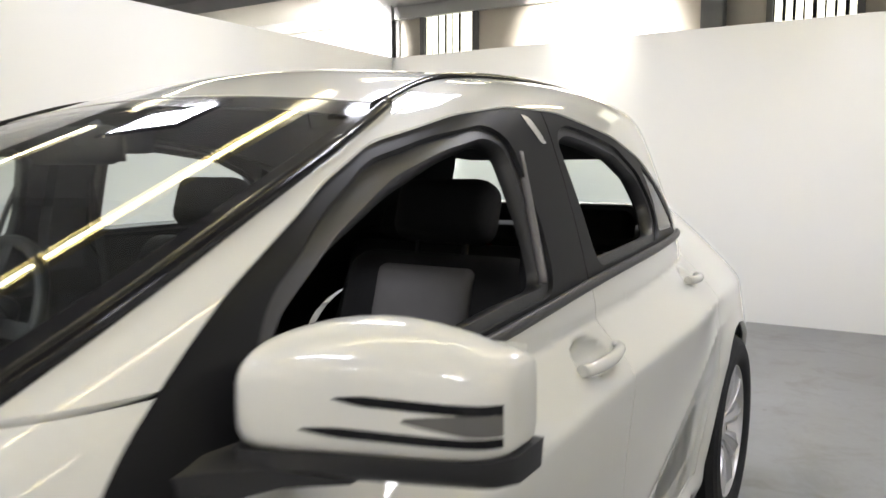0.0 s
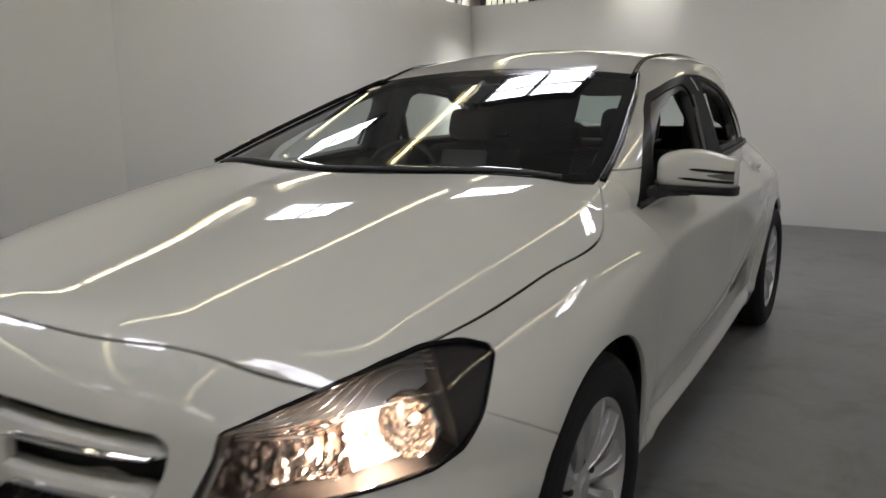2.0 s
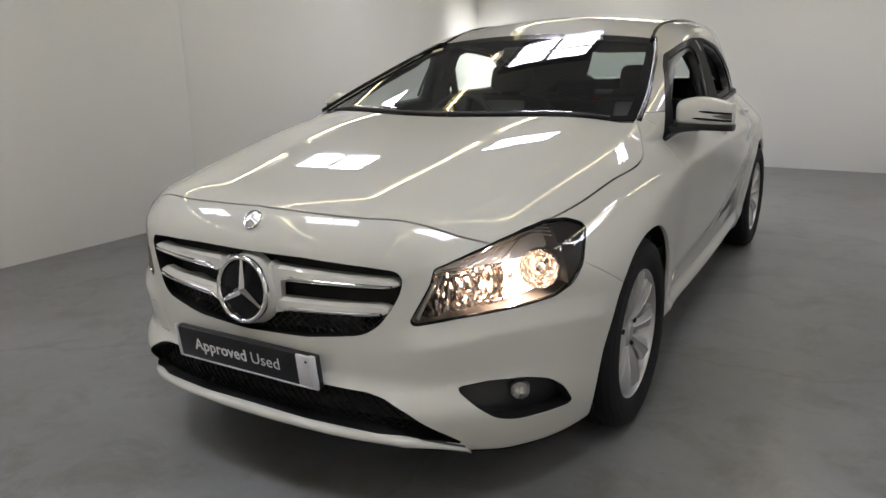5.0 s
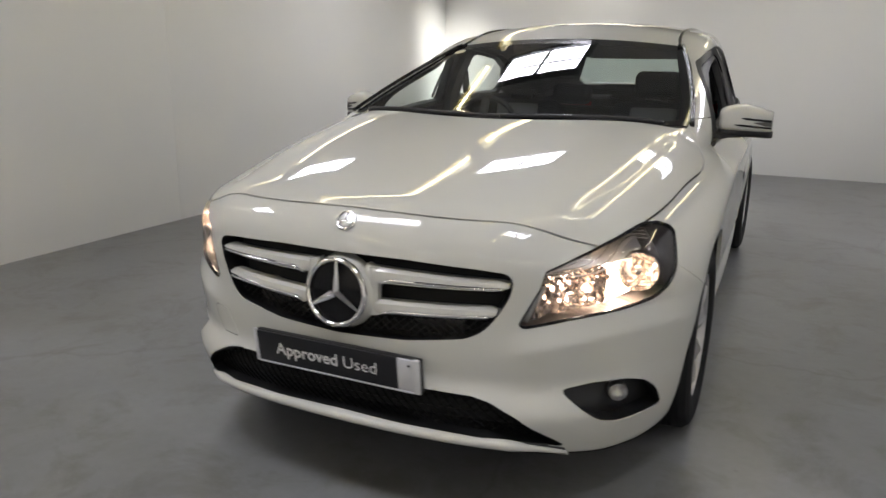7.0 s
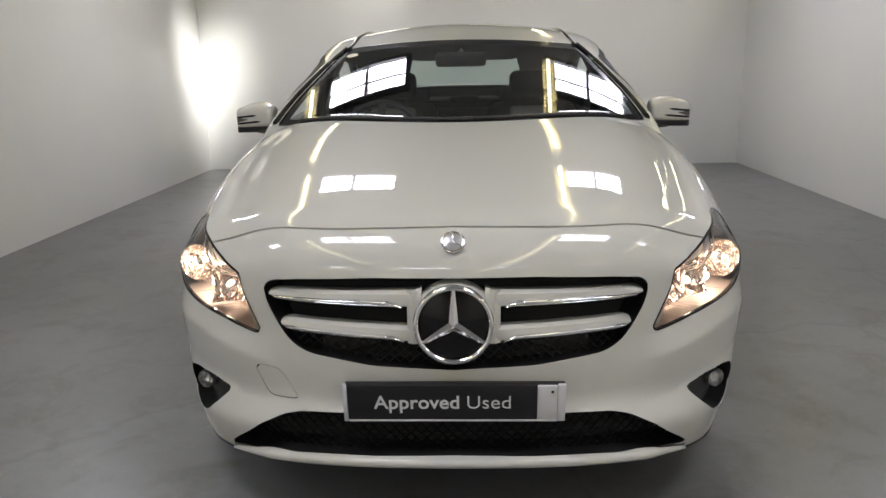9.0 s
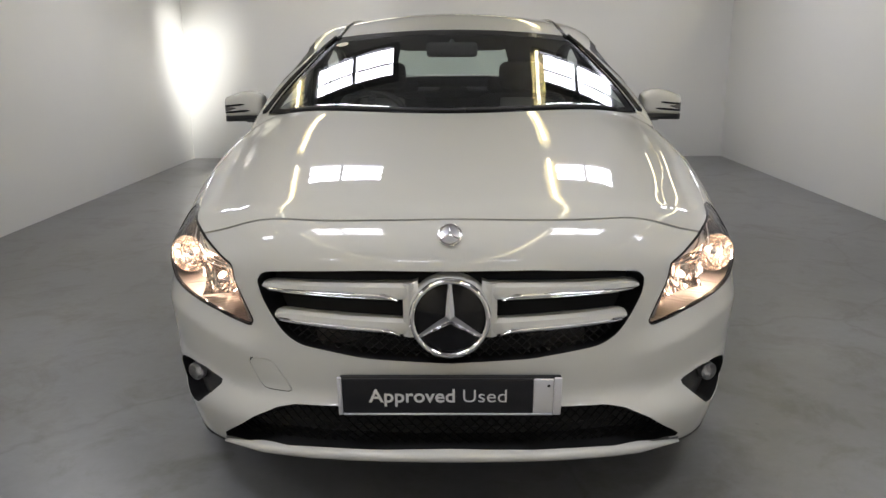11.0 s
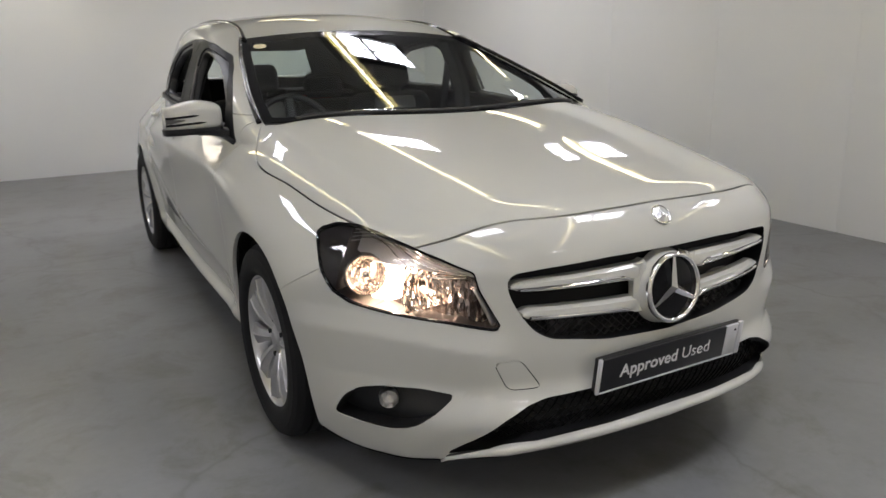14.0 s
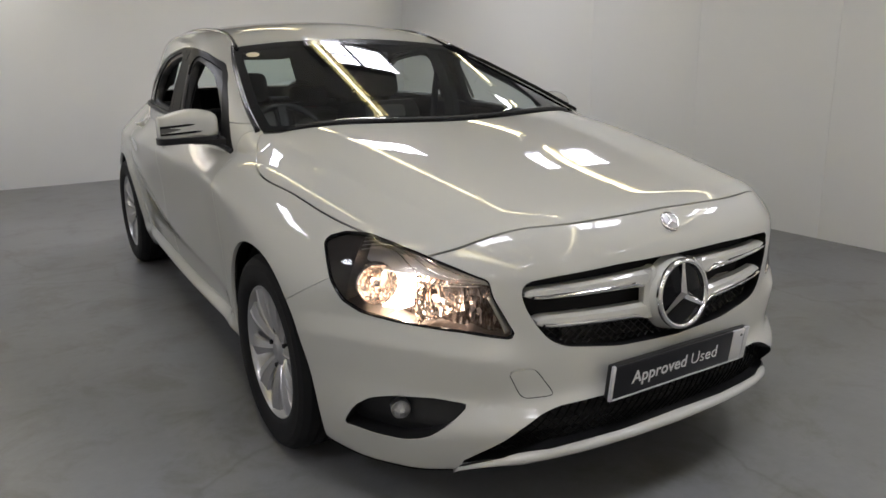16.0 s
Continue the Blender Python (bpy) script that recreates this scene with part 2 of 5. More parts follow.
def cushion(name, lo, hi, material, bevel=0.04, m=None):
    bm = bmesh.new()
    box(bm, lo, hi)
    bmesh.ops.bevel(bm, geom=list(bm.edges), offset=min(bevel, 0.48 * min(h - l for l, h in zip(lo, hi))), segments=4, profile=0.5, affect="EDGES")
    if m is not None:
        bmesh.ops.transform(bm, matrix=m, verts=bm.verts)
    return from_bm(name, bm, material, True, 60)

# ---- mesh helpers ----
def mesh_of(name, verts, faces, material, smooth=False, normals=None):
    me = bpy.data.meshes.new(name)
    me.from_pydata([tuple(map(float, v)) for v in verts], [], [tuple(map(int, f)) for f in faces])
    me.materials.append(material)
    if smooth or normals is not None:
        me.polygons.foreach_set("use_smooth", [True] * len(me.polygons))
    me.update()
    if normals is not None:
        me.normals_split_custom_set_from_vertices([tuple(map(float, n)) for n in normals])
    return me


def part(name, data, parent, label=""):
    """data: a mesh. Links it as one object under its thing or part."""
    ob = new(name, data)
    ob.parent = parent
    return tagged(ob, label)


def from_bm(name, bm, material, smooth=False, angle=35):
    bmesh.ops.recalc_face_normals(bm, faces=bm.faces)
    me = bpy.data.meshes.new(name)
    bm.to_mesh(me)
    bm.free()
    me.materials.append(material)
    if smooth:
        me.polygons.foreach_set("use_smooth", [True] * len(me.polygons))
        me.set_sharp_from_angle(angle=radians(angle))
    return me


def box(bm, lo, hi, bevel=0.0, m=None):
    """A bevelled box from corner to corner, added to bm."""
    size = [h - l for l, h in zip(lo, hi)]
    made = bmesh.ops.create_cube(bm, size=1.0, matrix=Matrix.Translation([(l + h) / 2 for l, h in zip(lo, hi)]) @ Matrix.Diagonal((*size, 1)))
    verts = made["verts"]
    if bevel:
        edges = list({e for v in verts for e in v.link_edges})
        verts = list({v for f in bmesh.ops.bevel(bm, geom=edges, offset=bevel, segments=2, profile=0.5, affect="EDGES")["faces"] for v in f.verts} | {v for v in verts if v.is_valid})
    if m is not None:
        bmesh.ops.transform(bm, matrix=m, verts=[v for v in verts if v.is_valid])


def block(name, lo, hi, material, bevel=0.0, m=None):
    bm = bmesh.new()
    box(bm, lo, hi, bevel, m)
    return from_bm(name, bm, material, smooth=bevel > 0)


def tube(name, points, radius, material, sides=8, squash=1.0, ends=True):
    """A bar of round section along points; radius may be one number or one a point."""
    pts = np.array(points, float)
    rad = np.full(len(pts), radius) if np.isscalar(radius) else np.array(radius, float)
    way = np.gradient(pts, axis=0)
    way /= np.linalg.norm(way, axis=1)[:, None]
    up = np.eye(3)[min((2, 1, 0), key=lambda i: round(float(np.abs(way[:, i]).max()), 1))]
    verts, faces = [], []
    for p, w, r in zip(pts, way, rad):
        a = np.cross(w, up)
        a /= np.linalg.norm(a)
        b = np.cross(a, w)
        for i in range(sides):
            q = 2 * math.pi * i / sides
            verts.append(p + r * (math.cos(q) * a + squash * math.sin(q) * b))
    for k in range(len(pts) - 1):
        for i in range(sides):
            j = (i + 1) % sides
            faces.append((k * sides + i, k * sides + j, (k + 1) * sides + j, (k + 1) * sides + i))
    if ends:
        faces += [tuple(range(sides))[::-1], tuple(range((len(pts) - 1) * sides, len(pts) * sides))]
    return mesh_of(name, verts, faces, material, smooth=True)


def lathe(name, profile, material, steps=48, sharp=40):
    """Turns (radius, offset) pairs round the x axis."""
    verts, faces = [], []
    n = len(profile)
    for i in range(steps):
        q = 2 * math.pi * i / steps
        verts += [(o, r * math.cos(q), r * math.sin(q)) for r, o in profile]
    for i in range(steps):
        j = (i + 1) % steps
        faces += [(i * n + k, i * n + k + 1, j * n + k + 1, j * n + k) for k in range(n - 1)]
    me = mesh_of(name, verts, faces, material, smooth=True)
    me.set_sharp_from_angle(angle=radians(sharp))
    return me


# ---- the booth and the hall round it ----
LEFT, RIGHT, BACK, TOP = -3.07, 3.12, 7.12, 2.25
HALL_X, HALL_Y0, HALL_Y1 = 7.5, -9.0, 9.5


def structure(name, data, label, category):
    return tagged(new(name, data), label, category, kind="structure")


structure("floor", block("floor", (-8, -9.5, -0.2), (8, 10, 0.0), FLOOR), "grey painted concrete floor with worn gloss and scuffs", "floor")


def partition(name, lo, hi, axis, joints, label):
    """A booth wall of butted sheets with hairline joints between them, and a capping along its top."""
    wall = structure(name, block(name, [l + (0.012 if k != 2 else 0) for k, l in enumerate(lo)], [h - 0.012 for h in hi], DARK), label, "wall")
    cuts = [lo[axis], *joints, hi[axis]]
    for a, b in zip(cuts, cuts[1:]):
        l, h = list(lo), list(hi)
        l[axis], h[axis] = a + 0.0008, b - 0.0008
        part("wall_panel", block("wall_panel", l, h, WALL, 0.0012), wall)
    return wall


partition("wall_west", (LEFT - 0.1, -4.2, 0.0), (LEFT, BACK, TOP), 1, [2.5], "white painted partition wall with one faint panel joint")
partition("wall_east", (RIGHT, -4.2, 0.0), (RIGHT + 0.1, BACK, TOP), 1, [-2.1, -0.9, 0.3, 1.5, 2.58, 3.72], "white painted partition wall with hairline panel joints")
partition("wall_north", (LEFT - 0.1, BACK, 0.0), (RIGHT + 0.1, BACK + 0.1, TOP), 0, [], "white painted rear partition wall below the hall windows")

for name, lo, hi in (("hall_wall_west", (-HALL_X - 0.2, HALL_Y0, 0), (-HALL_X, HALL_Y1, CEILING)), ("hall_wall_east", (HALL_X, HALL_Y0, 0), (HALL_X + 0.2, HALL_Y1, CEILING)),
                     ("hall_wall_north", (-HALL_X, HALL_Y1, 0), (HALL_X, HALL_Y1 + 0.2, CEILING)), ("hall_wall_south", (-HALL_X, HALL_Y0 - 0.2, 0), (HALL_X, HALL_Y0, CEILING))):
    structure(name, block(name, lo, hi, HALL if name.endswith("th") else CLADDING), "pale plastered hall wall" if name.endswith("th") else "dull grey clad hall wall", "wall")


def hall_ceiling():
    """Sheeting with square openings under the roof lights, purlins below it."""
    bm = bmesh.new()
    xs = sorted({-HALL_X, HALL_X, *[x + s for x, _ in PANES for s in (-0.5, 0.5)]})
    ys = sorted({HALL_Y0, HALL_Y1, *[y + s for _, y in PANES for s in (-0.27, 0.27)]})
    for x0, x1 in zip(xs, xs[1:]):
        for y0, y1 in zip(ys, ys[1:]):
            if any(abs((x0 + x1) / 2 - x) < 0.2 and abs((y0 + y1) / 2 - y) < 0.2 for x, y in PANES):
                continue
            box(bm, (x0, y0, CEILING), (x1, y1, CEILING + 0.15))
    for y in np.arange(HALL_Y0 + 0.6, HALL_Y1, 1.62):
        if all(abs(y - py) > 0.5 for _, py in PANES):
            box(bm, (-HALL_X, y - 0.05, CEILING - 0.16), (HALL_X, y + 0.05, CEILING))
    box(bm, (-HALL_X, HALL_Y0, CEILING + 0.3), (HALL_X, HALL_Y1, CEILING + 0.4))
    return from_bm("ceiling", bm, SHEETING)


structure("ceiling", hall_ceiling(), "grey sheeted hall ceiling with purlins and roof lights", "ceiling")


def roof_light(x, y):
    top = tagged(new("roof_light"), "white daylight roof window with a dark centre bar", "roof window", "roof lights")
    top.location = (x, y, CEILING)
    bm = bmesh.new()
    for lo, hi in (((-0.53, -0.30, -0.05), (-0.47, 0.30, 0)), ((0.47, -0.30, -0.05), (0.53, 0.30, 0)), ((-0.47, -0.30, -0.05), (0.47, -0.24, 0)), ((-0.47, 0.24, -0.05), (0.47, 0.30, 0))):
        box(bm, lo, hi)
    part("window_frame", from_bm("window_frame", bm, STEEL), top)
    part("centre_bar", block("centre_bar", (-0.016, -0.24, -0.05), (0.016, 0.24, 0), STEEL), top)
    for x0 in (-0.243, 0.243):
        part("glazing_bar", block("glazing_bar", (x0 - 0.227, -0.044, -0.045), (x0 + 0.227, -0.036, -0.025), STEEL), top)
    return top


for x, y in PANES:
    roof_light(x, y)


def tube_light():
    top = tagged(new("tube_light"), "fluorescent tube batten with cream wing reflectors and a warm white glow", "strip light", "tube lights")
    part("batten", block("batten", (-0.03, -1.045, 0.03), (0.03, 1.045, 0.09), CREAM_STEEL, 0.006), top)
    for s in (-1, 1):
        wing = [[(s * 0.022, y, 0.040), (s * 0.066, y, 0.012), (s * 0.069, y, -0.010), (s * 0.072, y, -0.010), (s * 0.070, y, 0.015), (s * 0.024, y, 0.045)] for y in (-1.045, 1.045)]
        part("reflector_wing", mesh_of("reflector_wing", wing[0] + wing[1], [(i, (i + 1) % 6, 6 + (i + 1) % 6, 6 + i) for i in range(6)], CREAM_STEEL), top, "cream reflector wing")
    part("tube", tube("tube", [(0, -1.03, 0.0), (0, 1.03, 0.0)], 0.019, TUBE, 10), top, "glowing tube")
    for y0 in (-0.8, 0.8):
        part("hanger", tube("hanger", [(0, y0, 0.085), (0, y0, 0.35)], 0.006, STEEL, 6), top)
    for y0 in (-1.035, 1.035):
        part("end_cap", block("end_cap", (-0.028, y0 - 0.01, -0.03), (0.028, y0 + 0.01, 0.05), CREAM_STEEL, 0.004), top)
    return top


first_tube = tube_light()
spots = [(x, y0 - 1.05 - 2.1 * i) for x in STRIPS for y0, n in ((6.78, 1), (4.3, 2), (-0.6, 2), (-5.2, 2)) for i in range(n)]
first_tube.location = (*spots[0], CEILING - 0.35)
for x, y in spots[1:]:
    copy_thing(first_tube, pose(x, y, CEILING - 0.35))


def hall_window(name, m, width):
    """A tall hall window in a steel frame, its hanging slats glowing in place of daylight."""
    top = tagged(new(name), "tall hall window with vertical blind slats that glow as if sunlit", "window", "hall windows", "structure")
    bm = bmesh.new()
    for lo, hi in (((-width / 2 - 0.06, -0.03, 1.6), (-width / 2, 0.05, 3.25)), ((width / 2, -0.03, 1.6), (width / 2 + 0.06, 0.05, 3.25)),
                   ((-width / 2, -0.03, 1.55), (width / 2, 0.05, 1.62)), ((-width / 2, -0.03, 3.2), (width / 2, 0.05, 3.25))):
        box(bm, lo, hi)
    part("window_frame", from_bm("window_frame", bm, STEEL), top)
    # Black backing, put in to darken the gaps between the slats.
    part("pane", block("pane", (-width / 2, 0.03, 1.62), (width / 2, 0.04, 3.2), GLOSS_BLACK), top, "black backing sheet behind the blind")
    count = int(width / 0.095)
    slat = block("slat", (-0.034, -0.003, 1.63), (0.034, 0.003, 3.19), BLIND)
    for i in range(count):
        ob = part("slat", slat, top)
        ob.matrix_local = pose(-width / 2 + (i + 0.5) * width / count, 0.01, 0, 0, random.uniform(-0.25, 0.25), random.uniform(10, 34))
    top.matrix_world = m
    return top


hall_window("window_1", pose(-3.83, HALL_Y1 - 0.06, 0), 0.72)
hall_window("window_2", pose(0.39, HALL_Y1 - 0.06, 0), 0.76)
hall_window("window_3", pose(4.6, HALL_Y1 - 0.06, 0), 0.76)
hall_window("window_4", pose(-HALL_X + 0.06, 9.0, 0, 0, 0, 90), 0.7)


def column(x, y):
    bm = bmesh.new()
    for lo, hi in (((-0.11, -0.1, 0), (0.11, -0.085, CEILING)), ((-0.11, 0.085, 0), (0.11, 0.1, CEILING)), ((-0.006, -0.085, 0), (0.006, 0.085, CEILING))):
        box(bm, lo, hi)
    ob = tagged(new("steel_column", from_bm("steel_column", bm, STEEL)), "grey painted steel column against the hall wall", "column", "hall columns")
    ob.location = (x, y, 0)


for x, y in ((-4.7, 9.35), (-0.55, 9.35), (3.6, 9.35), (-7.35, 7.5), (-7.35, 4.0)):
    column(x, y)

# ---- the car's shape: an implicit surface, front at y = 0, x across, z up ----
def spline(points):
    """A natural cubic through (t, v) points, straight beyond its ends."""
    t, v = (np.array(c, float) for c in zip(*points))
    n, h = len(t), np.diff(t)
    a, b = np.eye(n), np.zeros(n)
    for i in range(1, n - 1):
        a[i, i - 1:i + 2] = h[i - 1], 2 * (h[i - 1] + h[i]), h[i]
        b[i] = 6 * ((v[i + 1] - v[i]) / h[i] - (v[i] - v[i - 1]) / h[i - 1])
    m = np.linalg.solve(a, b)

    def value(q):
        q = np.asarray(q, float)
        c = np.clip(q, t[0], t[-1])
        i = np.clip(np.searchsorted(t, c) - 1, 0, n - 2)
        d, e = c - t[i], t[i + 1] - c
        s = (m[i] * e ** 3 + m[i + 1] * d ** 3) / (6 * h[i]) + (v[i] / h[i] - m[i] * h[i] / 6) * e + (v[i + 1] / h[i] - m[i + 1] * h[i] / 6) * d
        lo = (v[1] - v[0]) / h[0] - h[0] * m[1] / 6
        hi = (v[-1] - v[-2]) / h[-1] + h[-1] * m[-2] / 6
        return s + lo * np.minimum(q - t[0], 0) + hi * np.maximum(q - t[-1], 0)
    return value


def smax(a, b, k):
    h = np.maximum(k - np.abs(a - b), 0) / k
    return np.maximum(a, b) + h ** 3 * k / 6


def smin(a, b, k):
    return -smax(-a, -b, k)


def ramp(a, b, q):
    s = np.clip((q - a) / (b - a), 0, 1)
    return s * s * s * (s * (6 * s - 15) + 10)


HOOD = spline([(-0.05, 0.806), (0.05, 0.8275), (0.15, 0.849), (0.5, 0.914), (0.9, 0.981), (1.35, 1.032), (2.0, 1.045), (2.6, 1.065), (3.2, 1.09), (3.8, 1.08), (4.2, 1.0)])
HOOD_DROP = spline([(-0.05, 0.2), (0.3, 0.150), (0.6, 0.113), (0.95, 0.085), (1.3, 0.083), (1.7, 0.1), (2.2, 0.1), (3.2, 0.08), (4.2, 0.12)])
HOOD_RIB = spline([(0.2, 0.645), (0.45, 0.675), (0.73, 0.706), (0.9, 0.718), (1.2, 0.72)])
HOOD_VALLEY = spline([(0.23, 0.553), (0.37, 0.583), (0.5, 0.615), (0.7, 0.643), (0.91, 0.662), (1.1, 0.675)])
PLAN_SIDE = spline([(0.0, 0.785), (0.4, 0.842), (0.7, 0.876), (1.1, 0.880), (2.0, 0.868), (2.7, 0.842), (3.2, 0.822), (3.57, 0.808), (3.9, 0.76), (4.2, 0.64)])
TUMBLE = spline([(0.12, 0.075), (0.22, 0.035), (0.32, 0.012), (0.5, 0.0), (0.7, 0.0), (0.82, 0.004), (0.9, 0.018), (1.0, 0.05), (1.1, 0.09)])
NOSE = spline([(0.1, 0.10), (0.18, 0.045), (0.28, -0.005), (0.38, -0.022), (0.48, -0.024), (0.58, -0.018), (0.66, -0.016), (0.72, -0.008), (0.76, 0.009), (0.80, 0.039), (0.85, 0.083)])
NOSE_PLAN = spline([(0, 0), (0.25, 0.018), (0.45, 0.066), (0.58, 0.135), (0.7, 0.243), (0.8, 0.385), (0.88, 0.56)])
TAIL = spline([(0.15, 4.1), (0.4, 4.2), (0.6, 4.21), (0.9, 4.17), (1.1, 4.05)])
ROOF = spline([(1.6, 1.26), (2.0, 1.34), (2.3, 1.383), (2.6, 1.40), (3.0, 1.393), (3.4, 1.36), (3.8, 1.30), (4.1, 1.22)])
GLASS_SIDE = spline([(1.0, 0.755), (1.4, 0.778), (2.2, 0.783), (2.6, 0.765), (2.9, 0.738), (3.2, 0.69), (3.45, 0.61), (3.7, 0.50), (4.0, 0.36)])
HATCH = spline([(0.9, 4.15), (1.05, 4.05), (1.2, 3.88), (1.35, 3.62)])
RISE_LINE = spline([(1.15, 0.42), (1.6, 0.447), (2.05, 0.475), (2.4, 0.525), (2.75, 0.61), (3.1, 0.70)])
CREST = spline([(0.5, 0.765), (0.8, 0.795), (1.15, 0.822), (1.6, 0.832), (2.1, 0.828), (2.6, 0.815), (3.3, 0.80)])
SHOULDER = spline([(0.6, 0.5), (1.0, 0.8), (1.4, 1.2), (1.75, 0.93), (2.1, 0.72), (3.3, 0.62)])
HANDLES = ((0.812, 2.17, 0.877), (0.757, 3.06, 0.902))


def above(q, w):
    """max(q, 0) with a soft corner of about w."""
    return w * np.logaddexp(0, q / w)


def hollow(y, z):
    """How far the doors are drawn in: a shallow hollow under the shoulder crease, a rising ridge, the undercut below it and the sill."""
    low, crest = np.clip(RISE_LINE(y), 0.4, 0.72), CREST(y)
    t = np.clip((z - low) / (crest - low), 0, 1)
    s = np.clip(above(low - z, 0.008) / (low - 0.32), 0, 1)
    draw = 0.007 * 4 * t * (1 - t) + 0.022 * s * (2 - s)
    for wheel in (0.878, 3.565):
        draw = draw * ramp(0.36, 0.50, np.hypot(y - wheel, z - 0.31))
    lean = 0.075 * above(crest - z, 0.01) * ramp(0.45, 1.0, y) * ramp(3.7, 3.0, y)
    sill = 0.75 * above(0.318 - z, 0.004) - 1.5 * above(0.272 - z, 0.006)
    return draw * ramp(1.1, 1.5, y) * ramp(3.5, 3.1, y) + np.minimum(lean, 0.03) - sill * ramp(1.2, 1.36, y) * ramp(3.32, 2.9, y)


def sole(x, y):
    """The height of the lower edge, which rises to the lip in front."""
    return 0.17 - 0.011 * ramp(0.2, 0.42, y) * ramp(0.95, 0.7, y) + 0.055 * np.clip(1 - (x / 0.68) ** 2, 0, 1) * ramp(0.55, 0.25, y)


def chin(x, z):
    """The lower bumper stands forward between its corners."""
    return 0.05 * ramp(0.42, 0.28, z) * ramp(0.85, 0.64, x)


CREASE = spline([(0.45, 0.468), (0.62, 0.493), (0.75, 0.506), (0.92, 0.521), (1.1, 0.523), (1.3, 0.508), (1.45, 0.49)])


def crease(x, y, z):
    """A ridge over the bumper's corners below the headlights, and a shallow valley from the fog lights inwards."""
    u = x + y
    d = z - CREASE(u)
    e = np.sqrt(d * d + 5e-5) - 0.007
    t = np.clip(1 - np.where(d > 0, e / 0.055, e / 0.11), 0, 1)
    v = np.clip(1 - np.abs(z - 0.378 - 0.09 * (u - 0.62)) / 0.035, 0, 1)
    low = ramp(0.9, 0.6, y)
    return 0.0145 * t ** 1.3 * ramp(0.42, 0.66, u) * ramp(1.5, 1.25, u) * low - 0.0012 * v * v * ramp(0.44, 0.62, u) * ramp(0.84, 0.70, u) * low


def shoulder(y, z):
    """Above the crease the flank leans in."""
    return SHOULDER(y) * above(z - CREST(y), 0.006 + 0.03 * ramp(1.5, 0.7, y))


def lower(x, y, z):
    over = 0.005 * np.logaddexp(0, (x - HOOD_RIB(y)) / 0.005)
    rib = (0.10 * over + 1.0 * over * over) * ramp(1.6, 1.2, y) * ramp(0.25, 0.45, y)
    d = np.sqrt((x - HOOD_VALLEY(y)) ** 2 + 2e-5)
    groove = 0.55 * np.clip(0.11 - d, 0, 1) ** 2 * ramp(0.12, 0.34, y) * ramp(1.15, 0.95, y)
    top = z - (HOOD(y) - HOOD_DROP(y) * (x / 0.74) ** (3.9 + 0.9 * ramp(0.05, 0.7, y)) * 0.96 - rib - groove)
    side = x - (PLAN_SIDE(y) - TUMBLE(z) - hollow(y, z) - shoulder(y, z) * ramp(0.55, 0.95, y) - 0.06 * np.clip(z - 0.75, 0, 1) * ramp(1.0, 0.6, y) - 0.16 * np.clip(z - 0.6, 0, 1) * ramp(2.7, 3.6, y))
    nose = (NOSE(z) + NOSE_PLAN(x) + 0.03 * ramp(0.38, 0.66, x) * ramp(0.68, 0.79, z) - chin(x, z) - y) * 0.85
    tail = y - (TAIL(z) - 0.5 * np.clip(x - 0.3, 0, 1) ** 2)
    f = smax(top, nose, 0.055)
    f = smax(f, side, 0.13 - 0.105 * ramp(0.6, 1.45, y))
    f = smax(f, tail, 0.15) - crease(x, y, z)
    return smax(f, sole(x, y) - z, 0.03)


def upper(x, y, z):
    q = z - 0.996
    screen = (1.03 + 3.02 * q + 0.26 * q * q + (0.465 - 0.18 * q) * x * x - y) * 0.32
    roof = z - (ROOF(y) - 0.045 * (x / 0.52) ** 2)
    side = (x - (GLASS_SIDE(y) - 0.142 * np.clip((z - 0.93) / 0.4, 0, 2) ** 1.25)) * 0.9
    f = smax(screen, roof, 0.02)
    f = smax(f, side, 0.085)
    f = smax(f, y - HATCH(z) + 0.3 * x * x, 0.08)
    return smax(f, 0.8 - z, 0.02)


def shape(x, y, z):
    x = np.sqrt(x * x + 1e-8)
    f = smin(lower(x, y, z), upper(x, y, z), 0.006)
    for hx, hy, hz in HANDLES:
        cup = (np.sqrt(((x - hx - 0.006) / 0.034) ** 2 + ((y - hy + 0.012) / 0.07) ** 2 + ((z - hz) / 0.036) ** 2) - 1) * 0.03
        f = smax(f, -cup, 0.012)
    return f


def slope(p, h=2e-4):
    """The gradient of shape() at rows of points."""
    g = np.empty_like(p)
    for i in range(3):
        d = np.zeros(3)
        d[i] = h
        g[:, i] = (shape(*(p + d).T) - shape(*(p - d).T)) / (2 * h)
    return g


def settle(p, rounds=5):
    for _ in range(rounds):
        g = slope(p)
        p = p - g * (shape(*p.T) / np.maximum((g * g).sum(1), 1e-6))[:, None]
    return p


